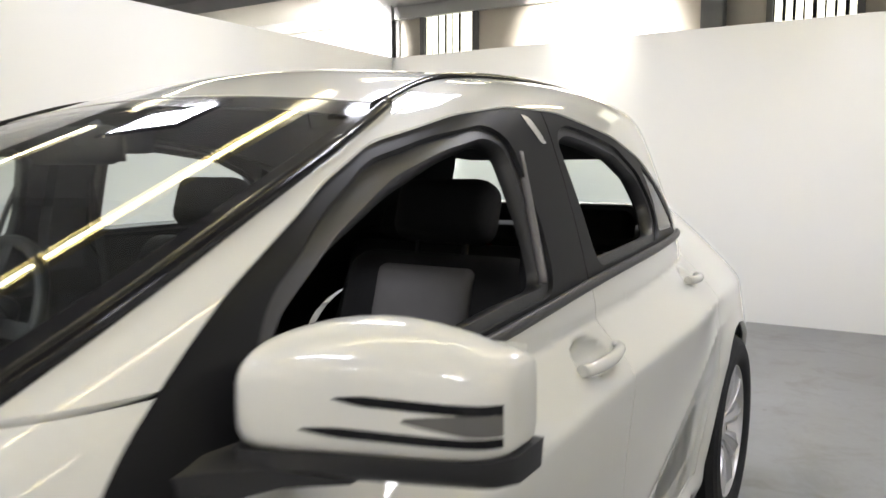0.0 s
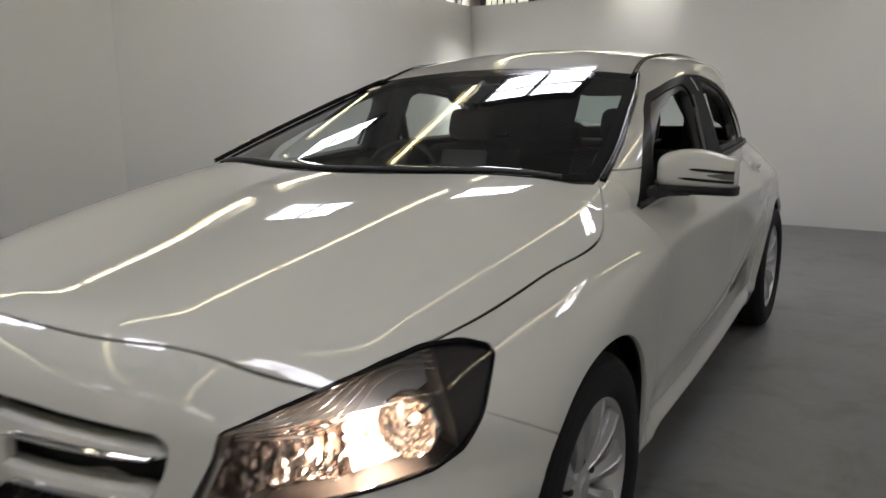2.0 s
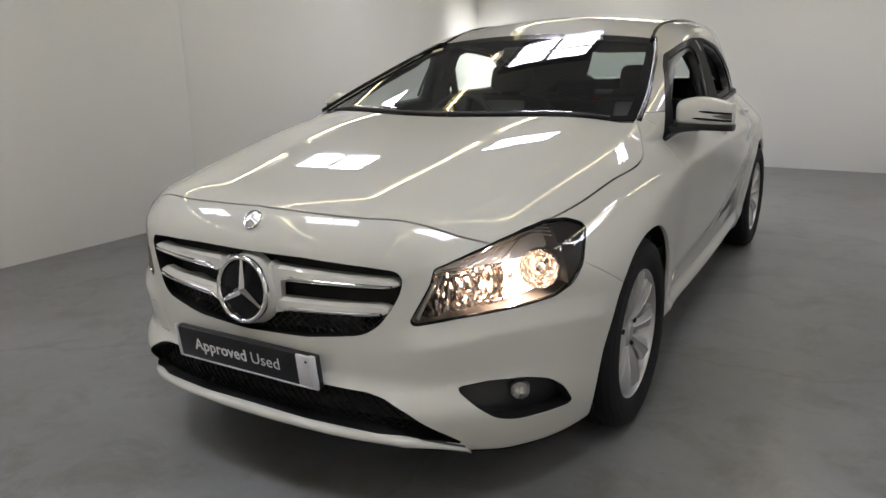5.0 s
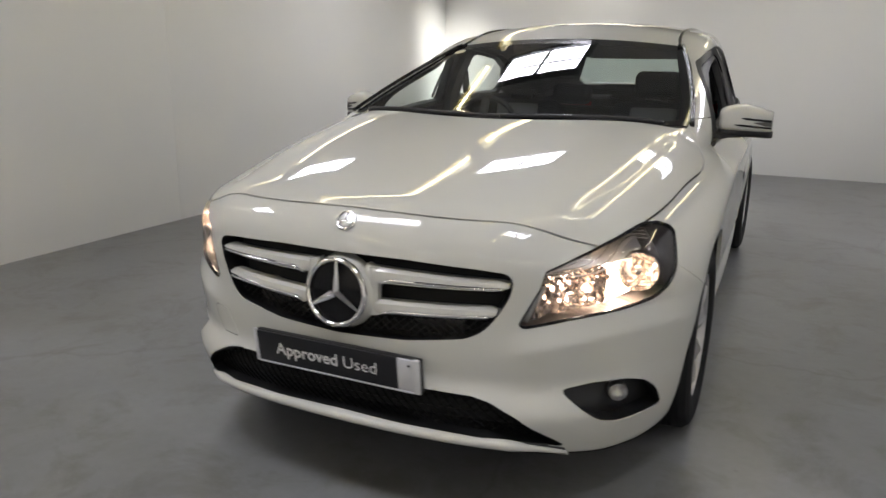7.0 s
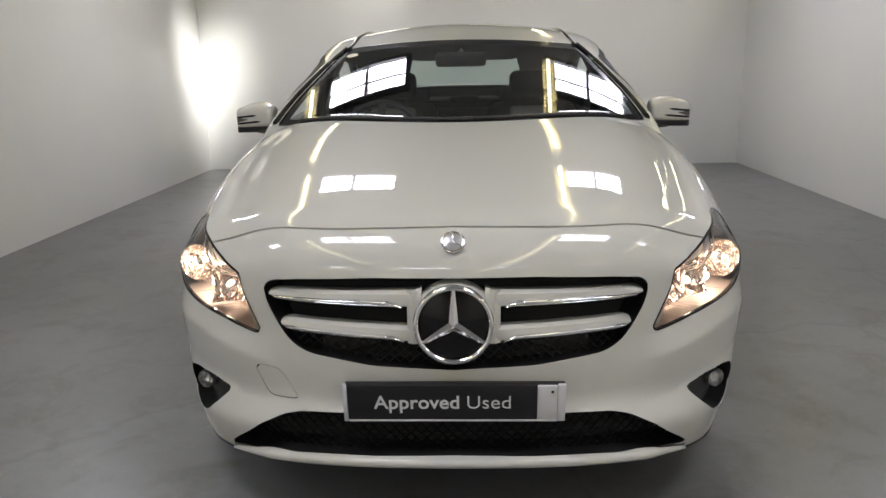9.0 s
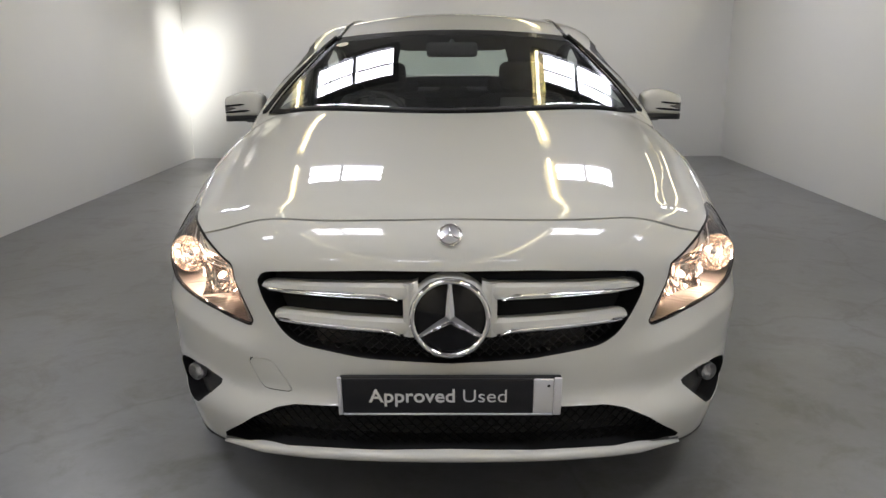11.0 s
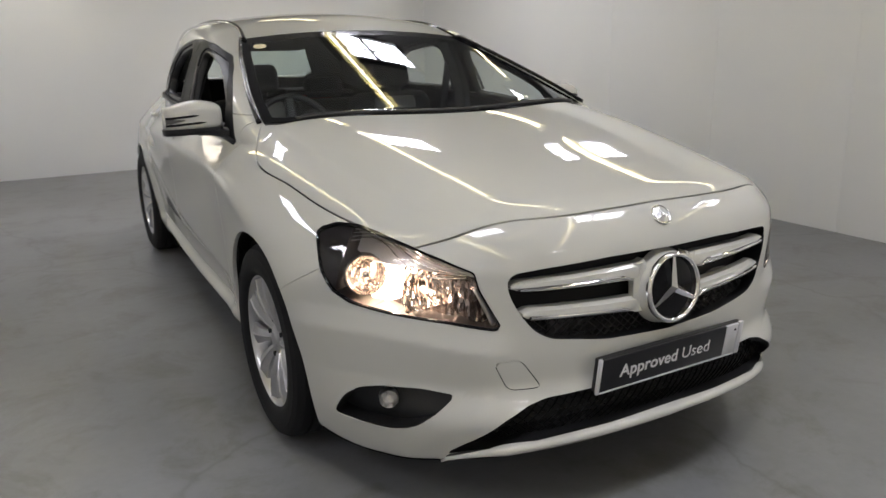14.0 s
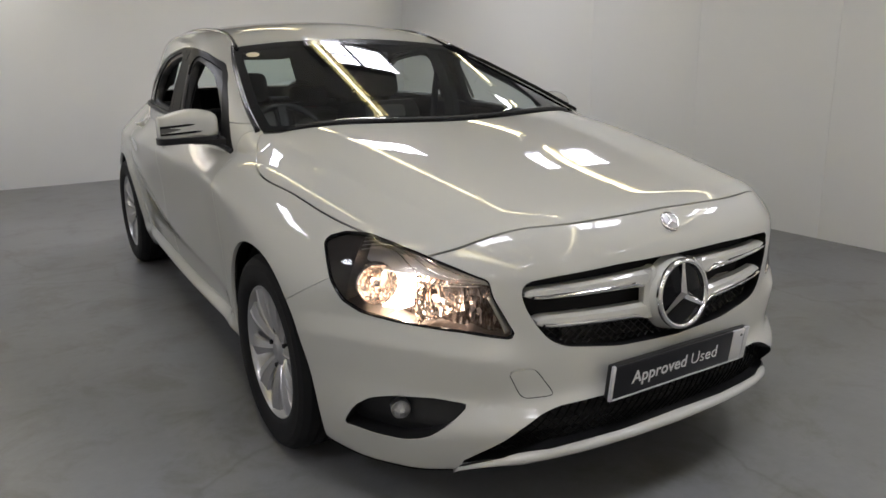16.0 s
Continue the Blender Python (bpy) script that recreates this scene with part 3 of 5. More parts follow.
def skin(step):
    """The surface as evenly spread quads: points, normals, faces (dual mesh of a grid)."""
    xs, ys, zs = np.arange(-0.96 + step / 2, 0.96, step), np.arange(-0.1, 4.32, step), np.arange(0.1, 1.48, step)
    nx = len(xs)
    half = nx // 2
    f = np.empty((nx, len(ys), len(zs)))
    for i in range(nx):
        f[i] = shape(np.full((len(ys), len(zs)), abs(xs[i])), ys[:, None] + 0 * zs, 0 * ys[:, None] + zs)
    inside = f < 0
    cells = np.zeros([n - 1 for n in f.shape], int)
    for a in (0, 1):
        for b in (0, 1):
            for c in (0, 1):
                cells += inside[a:cells.shape[0] + a, b:cells.shape[1] + b, c:cells.shape[2] + c]
    mixed = (cells > 0) & (cells < 8)
    number = -np.ones(cells.shape, int)
    number[mixed] = np.arange(mixed.sum())
    p = np.argwhere(mixed) * step + np.array([xs[0], ys[0], zs[0]]) + step / 2
    faces = []
    for axis in range(3):
        o = [a for a in range(3) if a != axis]
        a = np.moveaxis(inside, (axis, *o), (0, 1, 2))
        n = np.moveaxis(number, (axis, *o), (0, 1, 2))
        cross = a[:-1, 1:-1, 1:-1] != a[1:, 1:-1, 1:-1]
        i, j, k = np.nonzero(cross)
        q = np.stack([n[i, j, k], n[i, j + 1, k], n[i, j + 1, k + 1], n[i, j, k + 1]], 1)
        flip = a[i, j + 1, k + 1] ^ (axis == 1)
        q[~flip] = q[~flip][:, ::-1]
        faces.append(q)
    faces = np.concatenate(faces)
    p = settle(p)
    edges = np.concatenate([faces[:, [0, 1]], faces[:, [1, 2]], faces[:, [2, 3]], faces[:, [3, 0]]])
    count = np.bincount(edges.ravel(), minlength=len(p))[:, None]
    for _ in range(6):
        mean = np.zeros_like(p)
        np.add.at(mean, edges[:, 0], p[edges[:, 1]])
        np.add.at(mean, edges[:, 1], p[edges[:, 0]])
        p = settle(0.4 * p + 0.6 * mean / np.maximum(count, 1), 2)
    g = slope(p)
    return p, g / np.linalg.norm(g, axis=1)[:, None], faces


# ---- cutting the skin into panels ----
class Sheet:
    """Points, normals and triangles of a piece of the skin."""

    def __init__(self, p, n, t):
        self.p, self.n, self.t = p, n, t

    def split(self, f):
        """The pieces where f(x, y, z) is below and above zero, with a clean edge along f = 0. x is taken on both sides alike."""
        v = f(np.abs(self.p[:, 0]), self.p[:, 1], self.p[:, 2])
        return self.cut(v)

    def cut(self, v):
        v = np.where(np.abs(v) < 1e-7, 1e-7, v)
        s = v[self.t] > 0
        k = s.sum(1)
        below, above, mixed = self.t[k == 0], self.t[k == 3], self.t[(k == 1) | (k == 2)]
        if len(mixed) == 0:
            return Sheet(self.p, self.n, below), Sheet(self.p, self.n, above)
        sm = v[mixed] > 0
        one = sm.sum(1) == 1
        lone = np.where(one, np.argmax(sm, 1), np.argmin(sm, 1))
        rows = np.arange(len(mixed))
        a, b, c = (mixed[rows, (lone + i) % 3] for i in range(3))
        pairs = np.sort(np.concatenate([np.stack([a, b], 1), np.stack([a, c], 1)]), 1)
        keys, place = np.unique(pairs, axis=0, return_inverse=True)
        place = place.ravel()
        w = (v[keys[:, 0]] / (v[keys[:, 0]] - v[keys[:, 1]]))[:, None]
        p = self.p[keys[:, 0]] * (1 - w) + self.p[keys[:, 1]] * w
        n = self.n[keys[:, 0]] * (1 - w) + self.n[keys[:, 1]] * w
        n /= np.linalg.norm(n, axis=1)[:, None]
        ab, ac = place[:len(a)] + len(self.p), place[len(a):] + len(self.p)
        tip = np.stack([a, ab, ac], 1)
        rest = np.concatenate([np.stack([ab, b, c], 1), np.stack([ab, c, ac], 1)])
        twice = np.concatenate([one, one])
        up = np.concatenate([above, tip[one], rest[~twice]])
        down = np.concatenate([below, tip[~one], rest[twice]])
        p, n = np.concatenate([self.p, p]), np.concatenate([self.n, n])
        return Sheet(p, n, down), Sheet(p, n, up)

    def gap(self, f, half=0.0022):
        """As split(), with a shut line of twice half between the pieces."""
        low = self.split(lambda x, y, z: f(x, y, z) + half)[0]
        high = self.split(lambda x, y, z: f(x, y, z) - half)[1]
        return low, high

    def turned(self):
        """The same piece facing the cabin."""
        return Sheet(self.p, -self.n, self.t[:, ::-1])

    def sides(self):
        """The pieces at x > 0 and x < 0."""
        low, high = self.cut(self.p[:, 0].copy())
        return high, low

    def mesh(self, name, material, depth=0.012, shift=0.0, rim_only=False):
        """The piece as a mesh, its rim turned in by depth; or the rim's wall alone."""
        used, t = np.unique(self.t, return_inverse=True)
        t = t.reshape(-1, 3)
        p, n = self.p[used], self.n[used]
        p = p + n * shift
        verts, norms, faces = p, n, t
        if depth:
            e = np.concatenate([t[:, [0, 1]], t[:, [1, 2]], t[:, [2, 0]]])
            key = np.sort(e, 1)
            _, first, count = np.unique(key, axis=0, return_index=True, return_counts=True)
            rim = e[first[count == 1]]
            rim = rim[np.abs(p[rim[:, 0], 0]) + np.abs(p[rim[:, 1], 0]) > 1e-5]
            out = np.zeros_like(p)
            d = np.cross(p[rim[:, 1]] - p[rim[:, 0]], n[rim[:, 0]])
            for i in (0, 1):
                np.add.at(out, rim[:, i], d)
            ring = np.unique(rim)
            out = out[ring] / np.maximum(np.linalg.norm(out[ring], axis=1), 1e-9)[:, None]
            spot = -np.ones(len(p), int)
            spot[ring] = np.arange(len(ring))
            m, c = len(p), len(ring)
            soft = n[ring] * 0.6 + out * 0.8
            verts = np.concatenate([p, p[ring], p[ring] - n[ring] * depth])
            norms = np.concatenate([n, soft / np.linalg.norm(soft, axis=1)[:, None], out])
            i, j = spot[rim[:, 0]], spot[rim[:, 1]]
            faces = np.concatenate([t[:0] if rim_only else t, np.stack([m + i, m + c + i, m + c + j], 1), np.stack([m + i, m + c + j, m + j], 1)])
        return mesh_of(name, verts, faces, material, normals=norms)


def join(*sheets):
    return Sheet(sheets[0].p, sheets[0].n, np.concatenate([s.t for s in sheets]))


def rounded(points, radius=0.0):
    """A closed outline with its corners rounded off."""
    pts = [np.array(q, float) for q in points]
    if not radius:
        return np.array(pts)
    out = []
    for i, c in enumerate(pts):
        a, b = pts[i - 1] - c, pts[(i + 1) % len(pts)] - c
        la, lb = np.linalg.norm(a), np.linalg.norm(b)
        r = min(radius, 0.45 * la, 0.45 * lb)
        a, b = c + a / la * r, c + b / lb * r
        out += [(1 - s) ** 2 * a + 2 * s * (1 - s) * c + s * s * b for s in (0, 0.25, 0.5, 0.75, 1)]
    return np.array(out)


def outline(points, radius=0.0):
    """Signed distance to a closed outline in two coordinates, below zero inside."""
    q = rounded(points, radius)
    nxt = np.roll(q, -1, 0)

    def distance(u, v):
        best = np.full(u.shape, 1e9)
        inside = np.zeros(u.shape, bool)
        for (ax, ay), (bx, by) in zip(q, nxt):
            dx, dy = bx - ax, by - ay
            s = np.clip(((u - ax) * dx + (v - ay) * dy) / (dx * dx + dy * dy + 1e-12), 0, 1)
            best = np.minimum(best, (u - ax - s * dx) ** 2 + (v - ay - s * dy) ** 2)
            cross = ((ay > v) != (by > v)) & (u < dx * (v - ay) / (dy if abs(dy) > 1e-12 else 1e-12) + ax)
            inside ^= cross
        return np.sqrt(best) * np.where(inside, -1, 1)
    return distance


# outlines on the car: u runs round the nose as x + y
LAMP_UZ = outline([(0.632, 0.697), (0.747, 0.727), (0.886, 0.757), (0.993, 0.774), (1.096, 0.782), (1.204, 0.777), (1.277, 0.760), (1.298, 0.744), (1.236, 0.667), (1.174, 0.618),
                   (1.097, 0.596), (0.935, 0.581), (0.725, 0.566), (0.560, 0.546), (0.541, 0.556), (0.617, 0.655)], 0.012)
FOG_UZ = outline([(0.692, 0.380), (0.821, 0.392), (0.975, 0.387), (1.07, 0.370), (1.145, 0.333), (1.208, 0.264), (1.077, 0.266), (0.935, 0.272), (0.844, 0.290), (0.757, 0.335)], 0.03)
GRILLE_XZ = outline([(-0.2, 0.708), (0.197, 0.707), (0.375, 0.698), (0.452, 0.690), (0.470, 0.670), (0.462, 0.629), (0.434, 0.578), (0.404, 0.538), (0.362, 0.514), (0.197, 0.490), (-0.2, 0.476)], 0.02)
INTAKE_XZ = outline([(-0.2, 0.362), (0.266, 0.368), (0.38, 0.364), (0.43, 0.352), (0.496, 0.318), (0.575, 0.252), (0.614, 0.210), (0.56, 0.227), (0.41, 0.249), (0.2, 0.257), (-0.2, 0.262)], 0.012)
LIP_TOP = spline([(0, 0.262), (0.2, 0.257), (0.41, 0.249), (0.56, 0.227), (0.64, 0.195)])
GLAZING_YZ = outline([(1.297, 0.898), (1.35, 0.967), (1.42, 1.019), (1.49, 1.060), (1.575, 1.099), (1.70, 1.153), (1.84, 1.206), (2.01, 1.251), (2.16, 1.271), (2.37, 1.274), (2.70, 1.243), (2.93, 1.193), (3.11, 1.105),
                      (3.32, 0.994), (2.84, 0.987), (2.32, 0.983), (2.0, 0.965), (1.6, 0.935)], 0.03)
FRONT_OPENING = outline([(1.47, 0.95), (1.53, 1.036), (1.655, 1.108), (1.793, 1.167), (1.921, 1.201), (2.05, 1.222), (2.10, 1.205), (2.11, 1.08), (2.10, 0.992), (1.947, 0.985), (1.788, 0.972)], 0.03)
REAR_OPENING = outline([(2.345, 1.008), (2.335, 1.22), (2.40, 1.238), (2.52, 1.228), (2.70, 1.205), (2.843, 1.150), (2.89, 1.08), (2.85, 1.016)], 0.025)
QUARTER = outline([(2.915, 1.18), (3.03, 1.128), (3.15, 1.035), (3.18, 1.010), (2.895, 1.018), (2.935, 1.09)], 0.008)
LABEL_YZ = outline([(2.195, 1.262), (2.228, 1.258), (2.264, 1.213), (2.238, 1.212)], 0.004)
TOW_XZ = outline([(0.508, 0.468), (0.44, 0.468), (0.386, 0.389), (0.47, 0.389)], 0.018)
HOOD_EDGE = spline([(0.2, 0.66), (0.474, 0.728), (0.62, 0.752), (0.80, 0.774), (0.93, 0.790), (1.02, 0.786), (1.10, 0.760), (1.16, 0.732), (1.23, 0.69)])
HOOD_FRONT = spline([(0, 0.060), (0.2, 0.066), (0.36, 0.090), (0.44, 0.115), (0.57, 0.168), (0.65, 0.215)])
SCREEN_SIDE = spline([(1.2, 0.702), (1.45, 0.668), (1.62, 0.632), (1.8, 0.592), (1.95, 0.553), (2.02, 0.533)])


def near_wheels(y, z, r):
    return np.minimum(np.hypot(y - 0.873, z - 0.305), np.hypot(y - 3.565, z - 0.305)) - r


def screen_base(x):
    return 0.997 + 0.443 * x * x


def screen_edge(x, y, z):
    return np.maximum(np.maximum(screen_base(x) - y, (y - (1.976 + 0.06 * x * x)) * 0.5), np.maximum(x - SCREEN_SIDE(y), 0.9 - z))


def hood_edge(x, y, z):
    return np.maximum(np.maximum(x - HOOD_EDGE(y), (HOOD_FRONT(x) - y)), np.maximum(y - (screen_base(x) - 0.026), 0.6 - z))


def strip_on(points, shift, radius, name, material, squash=1.0, count=40):
    """A bar that follows the skin through a few (x, y, z) guides."""
    g = np.array(points, float)
    d = np.concatenate([[0], np.cumsum(np.linalg.norm(np.diff(g, axis=0), axis=1))])
    q = np.linspace(0, d[-1], count)
    p = settle(np.stack([spline(list(zip(d, g[:, i])))(q) for i in range(3)], 1))
    n = slope(p)
    return tube(name, p + shift * n / np.linalg.norm(n, axis=1)[:, None], radius, material, 8, squash)


# ---- the car ----
car = tagged(new("car"), "cream white five-door hatchback with lit headlights and open windows", "car")
points, norms, quads = skin(0.012)
whole = Sheet(points, norms, np.concatenate([quads[:, [0, 1, 2]], quads[:, [0, 2, 3]]]))

_, whole = whole.split(lambda x, y, z: np.maximum(near_wheels(y, z, 0.372), 0.5 - x))
pan, whole = whole.split(lambda x, y, z: z - sole(x, y) - 0.006)
part("underbody", pan.mesh("underbody", BLACK, 0.0, 0.004), car, "black underbody")

screen, whole = whole.split(screen_edge)
hatch_glass, whole = whole.split(lambda x, y, z: np.maximum(np.maximum(x - 0.45 + 0.3 * (z - 1.0), np.abs(z - 1.13) - 0.095), 3.4 - y))
glazing, whole = whole.split(lambda x, y, z: np.maximum(GLAZING_YZ(y, z), 0.45 - x))
lamps, whole = whole.split(lambda x, y, z: np.maximum(LAMP_UZ(x + y, z), y - 0.75))
fogs, whole = whole.split(lambda x, y, z: np.maximum(FOG_UZ(x + y, z), y - 0.6))
grille_hole, whole = whole.split(lambda x, y, z: np.maximum(GRILLE_XZ(x, z), y - 0.3))
intake_hole, whole = whole.split(lambda x, y, z: np.maximum(INTAKE_XZ(x, z), y - 0.35))
tails, whole = whole.split(lambda x, y, z: np.maximum(np.maximum(np.abs(z - 0.86) - 0.09, 0.42 - x), 3.93 - y))
liner = whole
hood, rest = whole.gap(hood_edge)
cowl, rest = rest.split(lambda x, y, z: np.maximum(np.maximum(screen_base(x) - 0.04 - y, y - screen_base(x) - 0.01), np.maximum(x - 0.70, 0.9 - z)))
bumper, rest = rest.gap(lambda x, y, z: np.maximum(y - 0.426 - (0.669 - z) * 1.835, z - 0.83))
fender, rest = rest.gap(lambda x, y, z: np.maximum(y - np.where(z > 0.9, np.minimum(1.268, 1.215 + 0.7 * (x - 0.69)), 1.268), 0.0 - z))
door_low = lambda x, y, z: np.maximum(np.maximum(0.322 - z, y - 2.262), z - 1.05)
front_door, rest = rest.gap(lambda x, y, z: np.maximum(door_low(x, y, z), np.maximum(0.70 - x, (z - 1.0) * 1.0)))
rear_door, rest = rest.gap(lambda x, y, z: np.maximum(np.maximum(0.322 - z, np.maximum(y - 3.24, -near_wheels(y, z, 0.44))), np.maximum(0.62 - x, np.maximum(z - 1.0, 2.2 - y))))

part("hood", hood.mesh("hood", PAINT), car, "cream white bonnet")
part("cowl", cowl.mesh("cowl", BLACK, 0.03, -0.006), car, "black cowl below the windscreen")
tow_v = TOW_XZ(-bumper.p[:, 0], bumper.p[:, 2])
tow_v = np.where(bumper.p[:, 1] > 0.3, 1.0, tow_v)
tow = bumper.cut(tow_v + 0.0012)[0]
bumper = bumper.cut(tow_v - 0.0012)[1]
lip, bumper = bumper.split(lambda x, y, z: np.maximum(np.maximum(z - LIP_TOP(x), x - 0.603), y - 0.35))
front_bumper = part("front_bumper", bumper.mesh("front_bumper", PAINT, 0.0022), car, "cream white front bumper")
part("lip_underside", lip.mesh("lip_underside", BLACK, 0.005), front_bumper, "black panel under the lip")
part("tow_cover", tow.mesh("tow_cover", PAINT, 0.01), front_bumper, "small cover flap")
for piece, name in ((fender, "front_fender"), (front_door, "front_door"), (rear_door, "rear_door")):
    for half in piece.sides():
        part(name, half.mesh(name, PAINT, 0.014), car)
part("body_shell", rest.mesh("body_shell", PAINT, 0.014), car, "cream white roof, pillars and rear quarters")
part("inner_liner", liner.mesh("inner_liner", DARK, 0.0, -0.022), car, "dark lining behind the panels")

# glass
glass_edge, glass = screen.split(lambda x, y, z: -(screen_edge(x, y, z) + 0.036))
part("windscreen", glass.mesh("windscreen", GLASS, 0.004, -0.002), car, "clear windscreen reflecting the hall lights").visible_shadow = False
part("screen_border", glass_edge.mesh("screen_border", GLOSS_BLACK, 0.004, -0.002), car, "black printed glass border")
part("rear_screen", hatch_glass.turned().mesh("rear_screen", GLASS, 0.0, 0.002), car, "pale green rear window").visible_shadow = False
for half in tails.sides():
    part("tail_light", half.mesh("tail_light", RED, 0.01), car, "red tail light")
quarter, frames = glazing.split(lambda x, y, z: QUARTER(y, z))
_, frames = frames.split(lambda x, y, z: FRONT_OPENING(y, z))
_, frames = frames.split(lambda x, y, z: REAR_OPENING(y, z))
seals, frames = frames.split(lambda x, y, z: np.minimum(FRONT_OPENING(y, z), REAR_OPENING(y, z)) - 0.016)
for half in seals.sides():
    part("window_seal", half.mesh("window_seal", BLACK, 0.03, -0.012), car, "black rubber window seal")
label, frames = frames.split(lambda x, y, z: LABEL_YZ(y, z))
for half, coat in zip(label.sides(), (LABEL, FRAME)):
    part("pillar_label", half.mesh("pillar_label", coat, 0.0, -0.003), car, "small silver foil label" if coat is LABEL else "")
frames_front, frames_rear = frames.gap(lambda x, y, z: y - 2.262 - 0.13 * (z - 0.98), 0.0018)
for name, piece in (("front_window_frame", frames_front), ("rear_window_frame", frames_rear)):
    for half in piece.sides():
        part(name, half.mesh(name, FRAME, 0.045, -0.004), car, "dark grey window frame with the glass wound down")
for half in quarter.sides():
    part("quarter_glass", half.mesh("quarter_glass", GLASS, 0.004, -0.006), car)
for s in (1, -1):
    part("roof_strip", strip_on([(s * 0.535, 1.96, 1.27), (s * 0.513, 2.1, 1.31), (s * 0.501, 2.4, 1.35), (s * 0.492, 2.8, 1.36), (s * 0.47, 3.4, 1.32)], -0.002, 0.011, "roof_strip", GLOSS_BLACK, 0.8), car, "black roof ditch strip")
    part("screen_strip", strip_on([(s * 0.711, 1.215, 0.972), (s * 0.677, 1.45, 1.06), (s * 0.641, 1.62, 1.13), (s * 0.601, 1.8, 1.21), (s * 0.548, 1.98, 1.28)], 0.002, [0.013] * 30 + [0.011] * 10, "screen_strip", GLOSS_BLACK, 0.7), car, "black strip along the windscreen")
    part("window_channel", strip_on([(s * 0.683, 2.14, 1.19), (s * 0.729, 2.108, 1.097), (s * 0.768, 2.081, 0.997)], -0.008, 0.007, "window_channel", CHANNEL, 1.0, 20), car, "grey window channel")
    part("belt_strip", strip_on([(s * 0.80, 1.32, 0.905), (s * 0.785, 1.62, 0.932), (s * 0.783, 2.0, 0.959), (s * 0.775, 2.3, 0.976), (s * 0.745, 2.75, 0.986), (s * 0.69, 3.25, 0.994)], 0.004, 0.008, "belt_strip", BLACK, 1.3), car)

# wheel wells
def arch_liner():
    verts, faces = [], []
    profile = ((0.373, 0.0), (0.383, -0.05), (0.383, -0.36), (0.02, -0.36))
    steps = 32
    for i in range(steps + 1):
        q = radians(-4 + 188 * i / steps)
        verts += [(o, r * math.cos(q), r * math.sin(q)) for r, o in profile]
    for i in range(steps):
        faces += [(i * 4 + k, i * 4 + k + 1, i * 4 + k + 5, i * 4 + k + 4) for k in range(3)]
    return mesh_of("wheel_well", verts, faces, WELL, smooth=True)


for s in (1, -1):
    for y0, x0 in ((0.873, 0.80), (3.565, 0.755)):
        ob = part("wheel_well", arch_liner(), car)
        ob.matrix_local = pose(s * x0, y0, 0.305, 0, 0, 0 if s > 0 else 180)


def wheel():
    top = new("wheel")
    top.parent = car
    tyre = [(0.205, -0.10), (0.215, -0.11), (0.26, -0.118), (0.300, -0.105), (0.314, -0.085), (0.316, -0.06), (0.316, -0.058), (0.309, -0.055), (0.309, -0.051), (0.316, -0.048),
            (0.317, -0.02), (0.310, -0.017), (0.310, -0.012), (0.317, -0.009), (0.317, 0.009), (0.310, 0.012), (0.310, 0.017), (0.317, 0.02), (0.316, 0.048), (0.309, 0.051), (0.309, 0.055), (0.316, 0.058), (0.314, 0.085),
            (0.300, 0.105), (0.282, 0.113), (0.278, 0.1125), (0.262, 0.116), (0.235, 0.113), (0.218, 0.104), (0.213, 0.098)]
    part("tyre", lathe("tyre", tyre, RUBBER, 64, 30), top, "black tyre with circumferential grooves")
    rim = part("rim", lathe("rim", [(0.20, -0.10), (0.19, -0.05), (0.186, 0.03), (0.196, 0.06), (0.203, 0.082), (0.206, 0.094), (0.212, 0.100), (0.217, 0.099), (0.218, 0.094)], SILVER, 64), top, "silver alloy rim")
    for i in range(10):
        verts, faces = [], []
        wide = 1.0 if i % 2 == 0 else 0.86
        for r, w, o in ((0.045, 0.016, 0.062), (0.075, 0.0195, 0.074), (0.12, 0.026, 0.085), (0.165, 0.036, 0.090), (0.207, 0.047, 0.088)):
            for q, lift in ((-1, -0.016), (-0.92, -0.004), (-0.12, 0.004), (0.0, 0.008), (0.12, 0.004), (0.92, -0.004), (1, -0.016)):
                verts.append((o + lift, r, q * w * wide))
        for k in range(4):
            for j in range(6):
                faces.append((k * 7 + j, k * 7 + j + 1, k * 7 + j + 8, k * 7 + j + 7))
        me = mesh_of("spoke", verts, [f[::-1] for f in faces], SILVER, smooth=True)
        me.set_sharp_from_angle(angle=radians(25))
        ob = part("spoke", me, top)
        ob.matrix_local = pose(0, 0, 0, 36 * i, 0, 0)
    part("hub_cap", lathe("hub_cap", [(0.0, 0.080), (0.025, 0.079), (0.030, 0.074), (0.048, 0.070), (0.054, 0.060), (0.056, 0.03)], SILVER, 32), top, "silver hub cap")
    nut = lathe("wheel_nut", [(0.0, 0.006), (0.008, 0.006), (0.009, 0.0), (0.010, -0.02)], DARK, 10)
    for i in range(5):
        ob = part("wheel_nut", nut, top)
        q = radians(72 * i + 18)
        ob.matrix_local = pose(0.068, 0.066 * math.cos(q), 0.066 * math.sin(q))
    part("brake_disc", lathe("brake_disc", [(0.05, -0.03), (0.05, 0.0), (0.14, 0.0), (0.14, -0.025), (0.05, -0.025)], DISC, 40), top, "iron brake disc")
    part("rim_back", lathe("rim_back", [(0.19, -0.05), (0.0, -0.05)], WELL, 24), top)
    return top


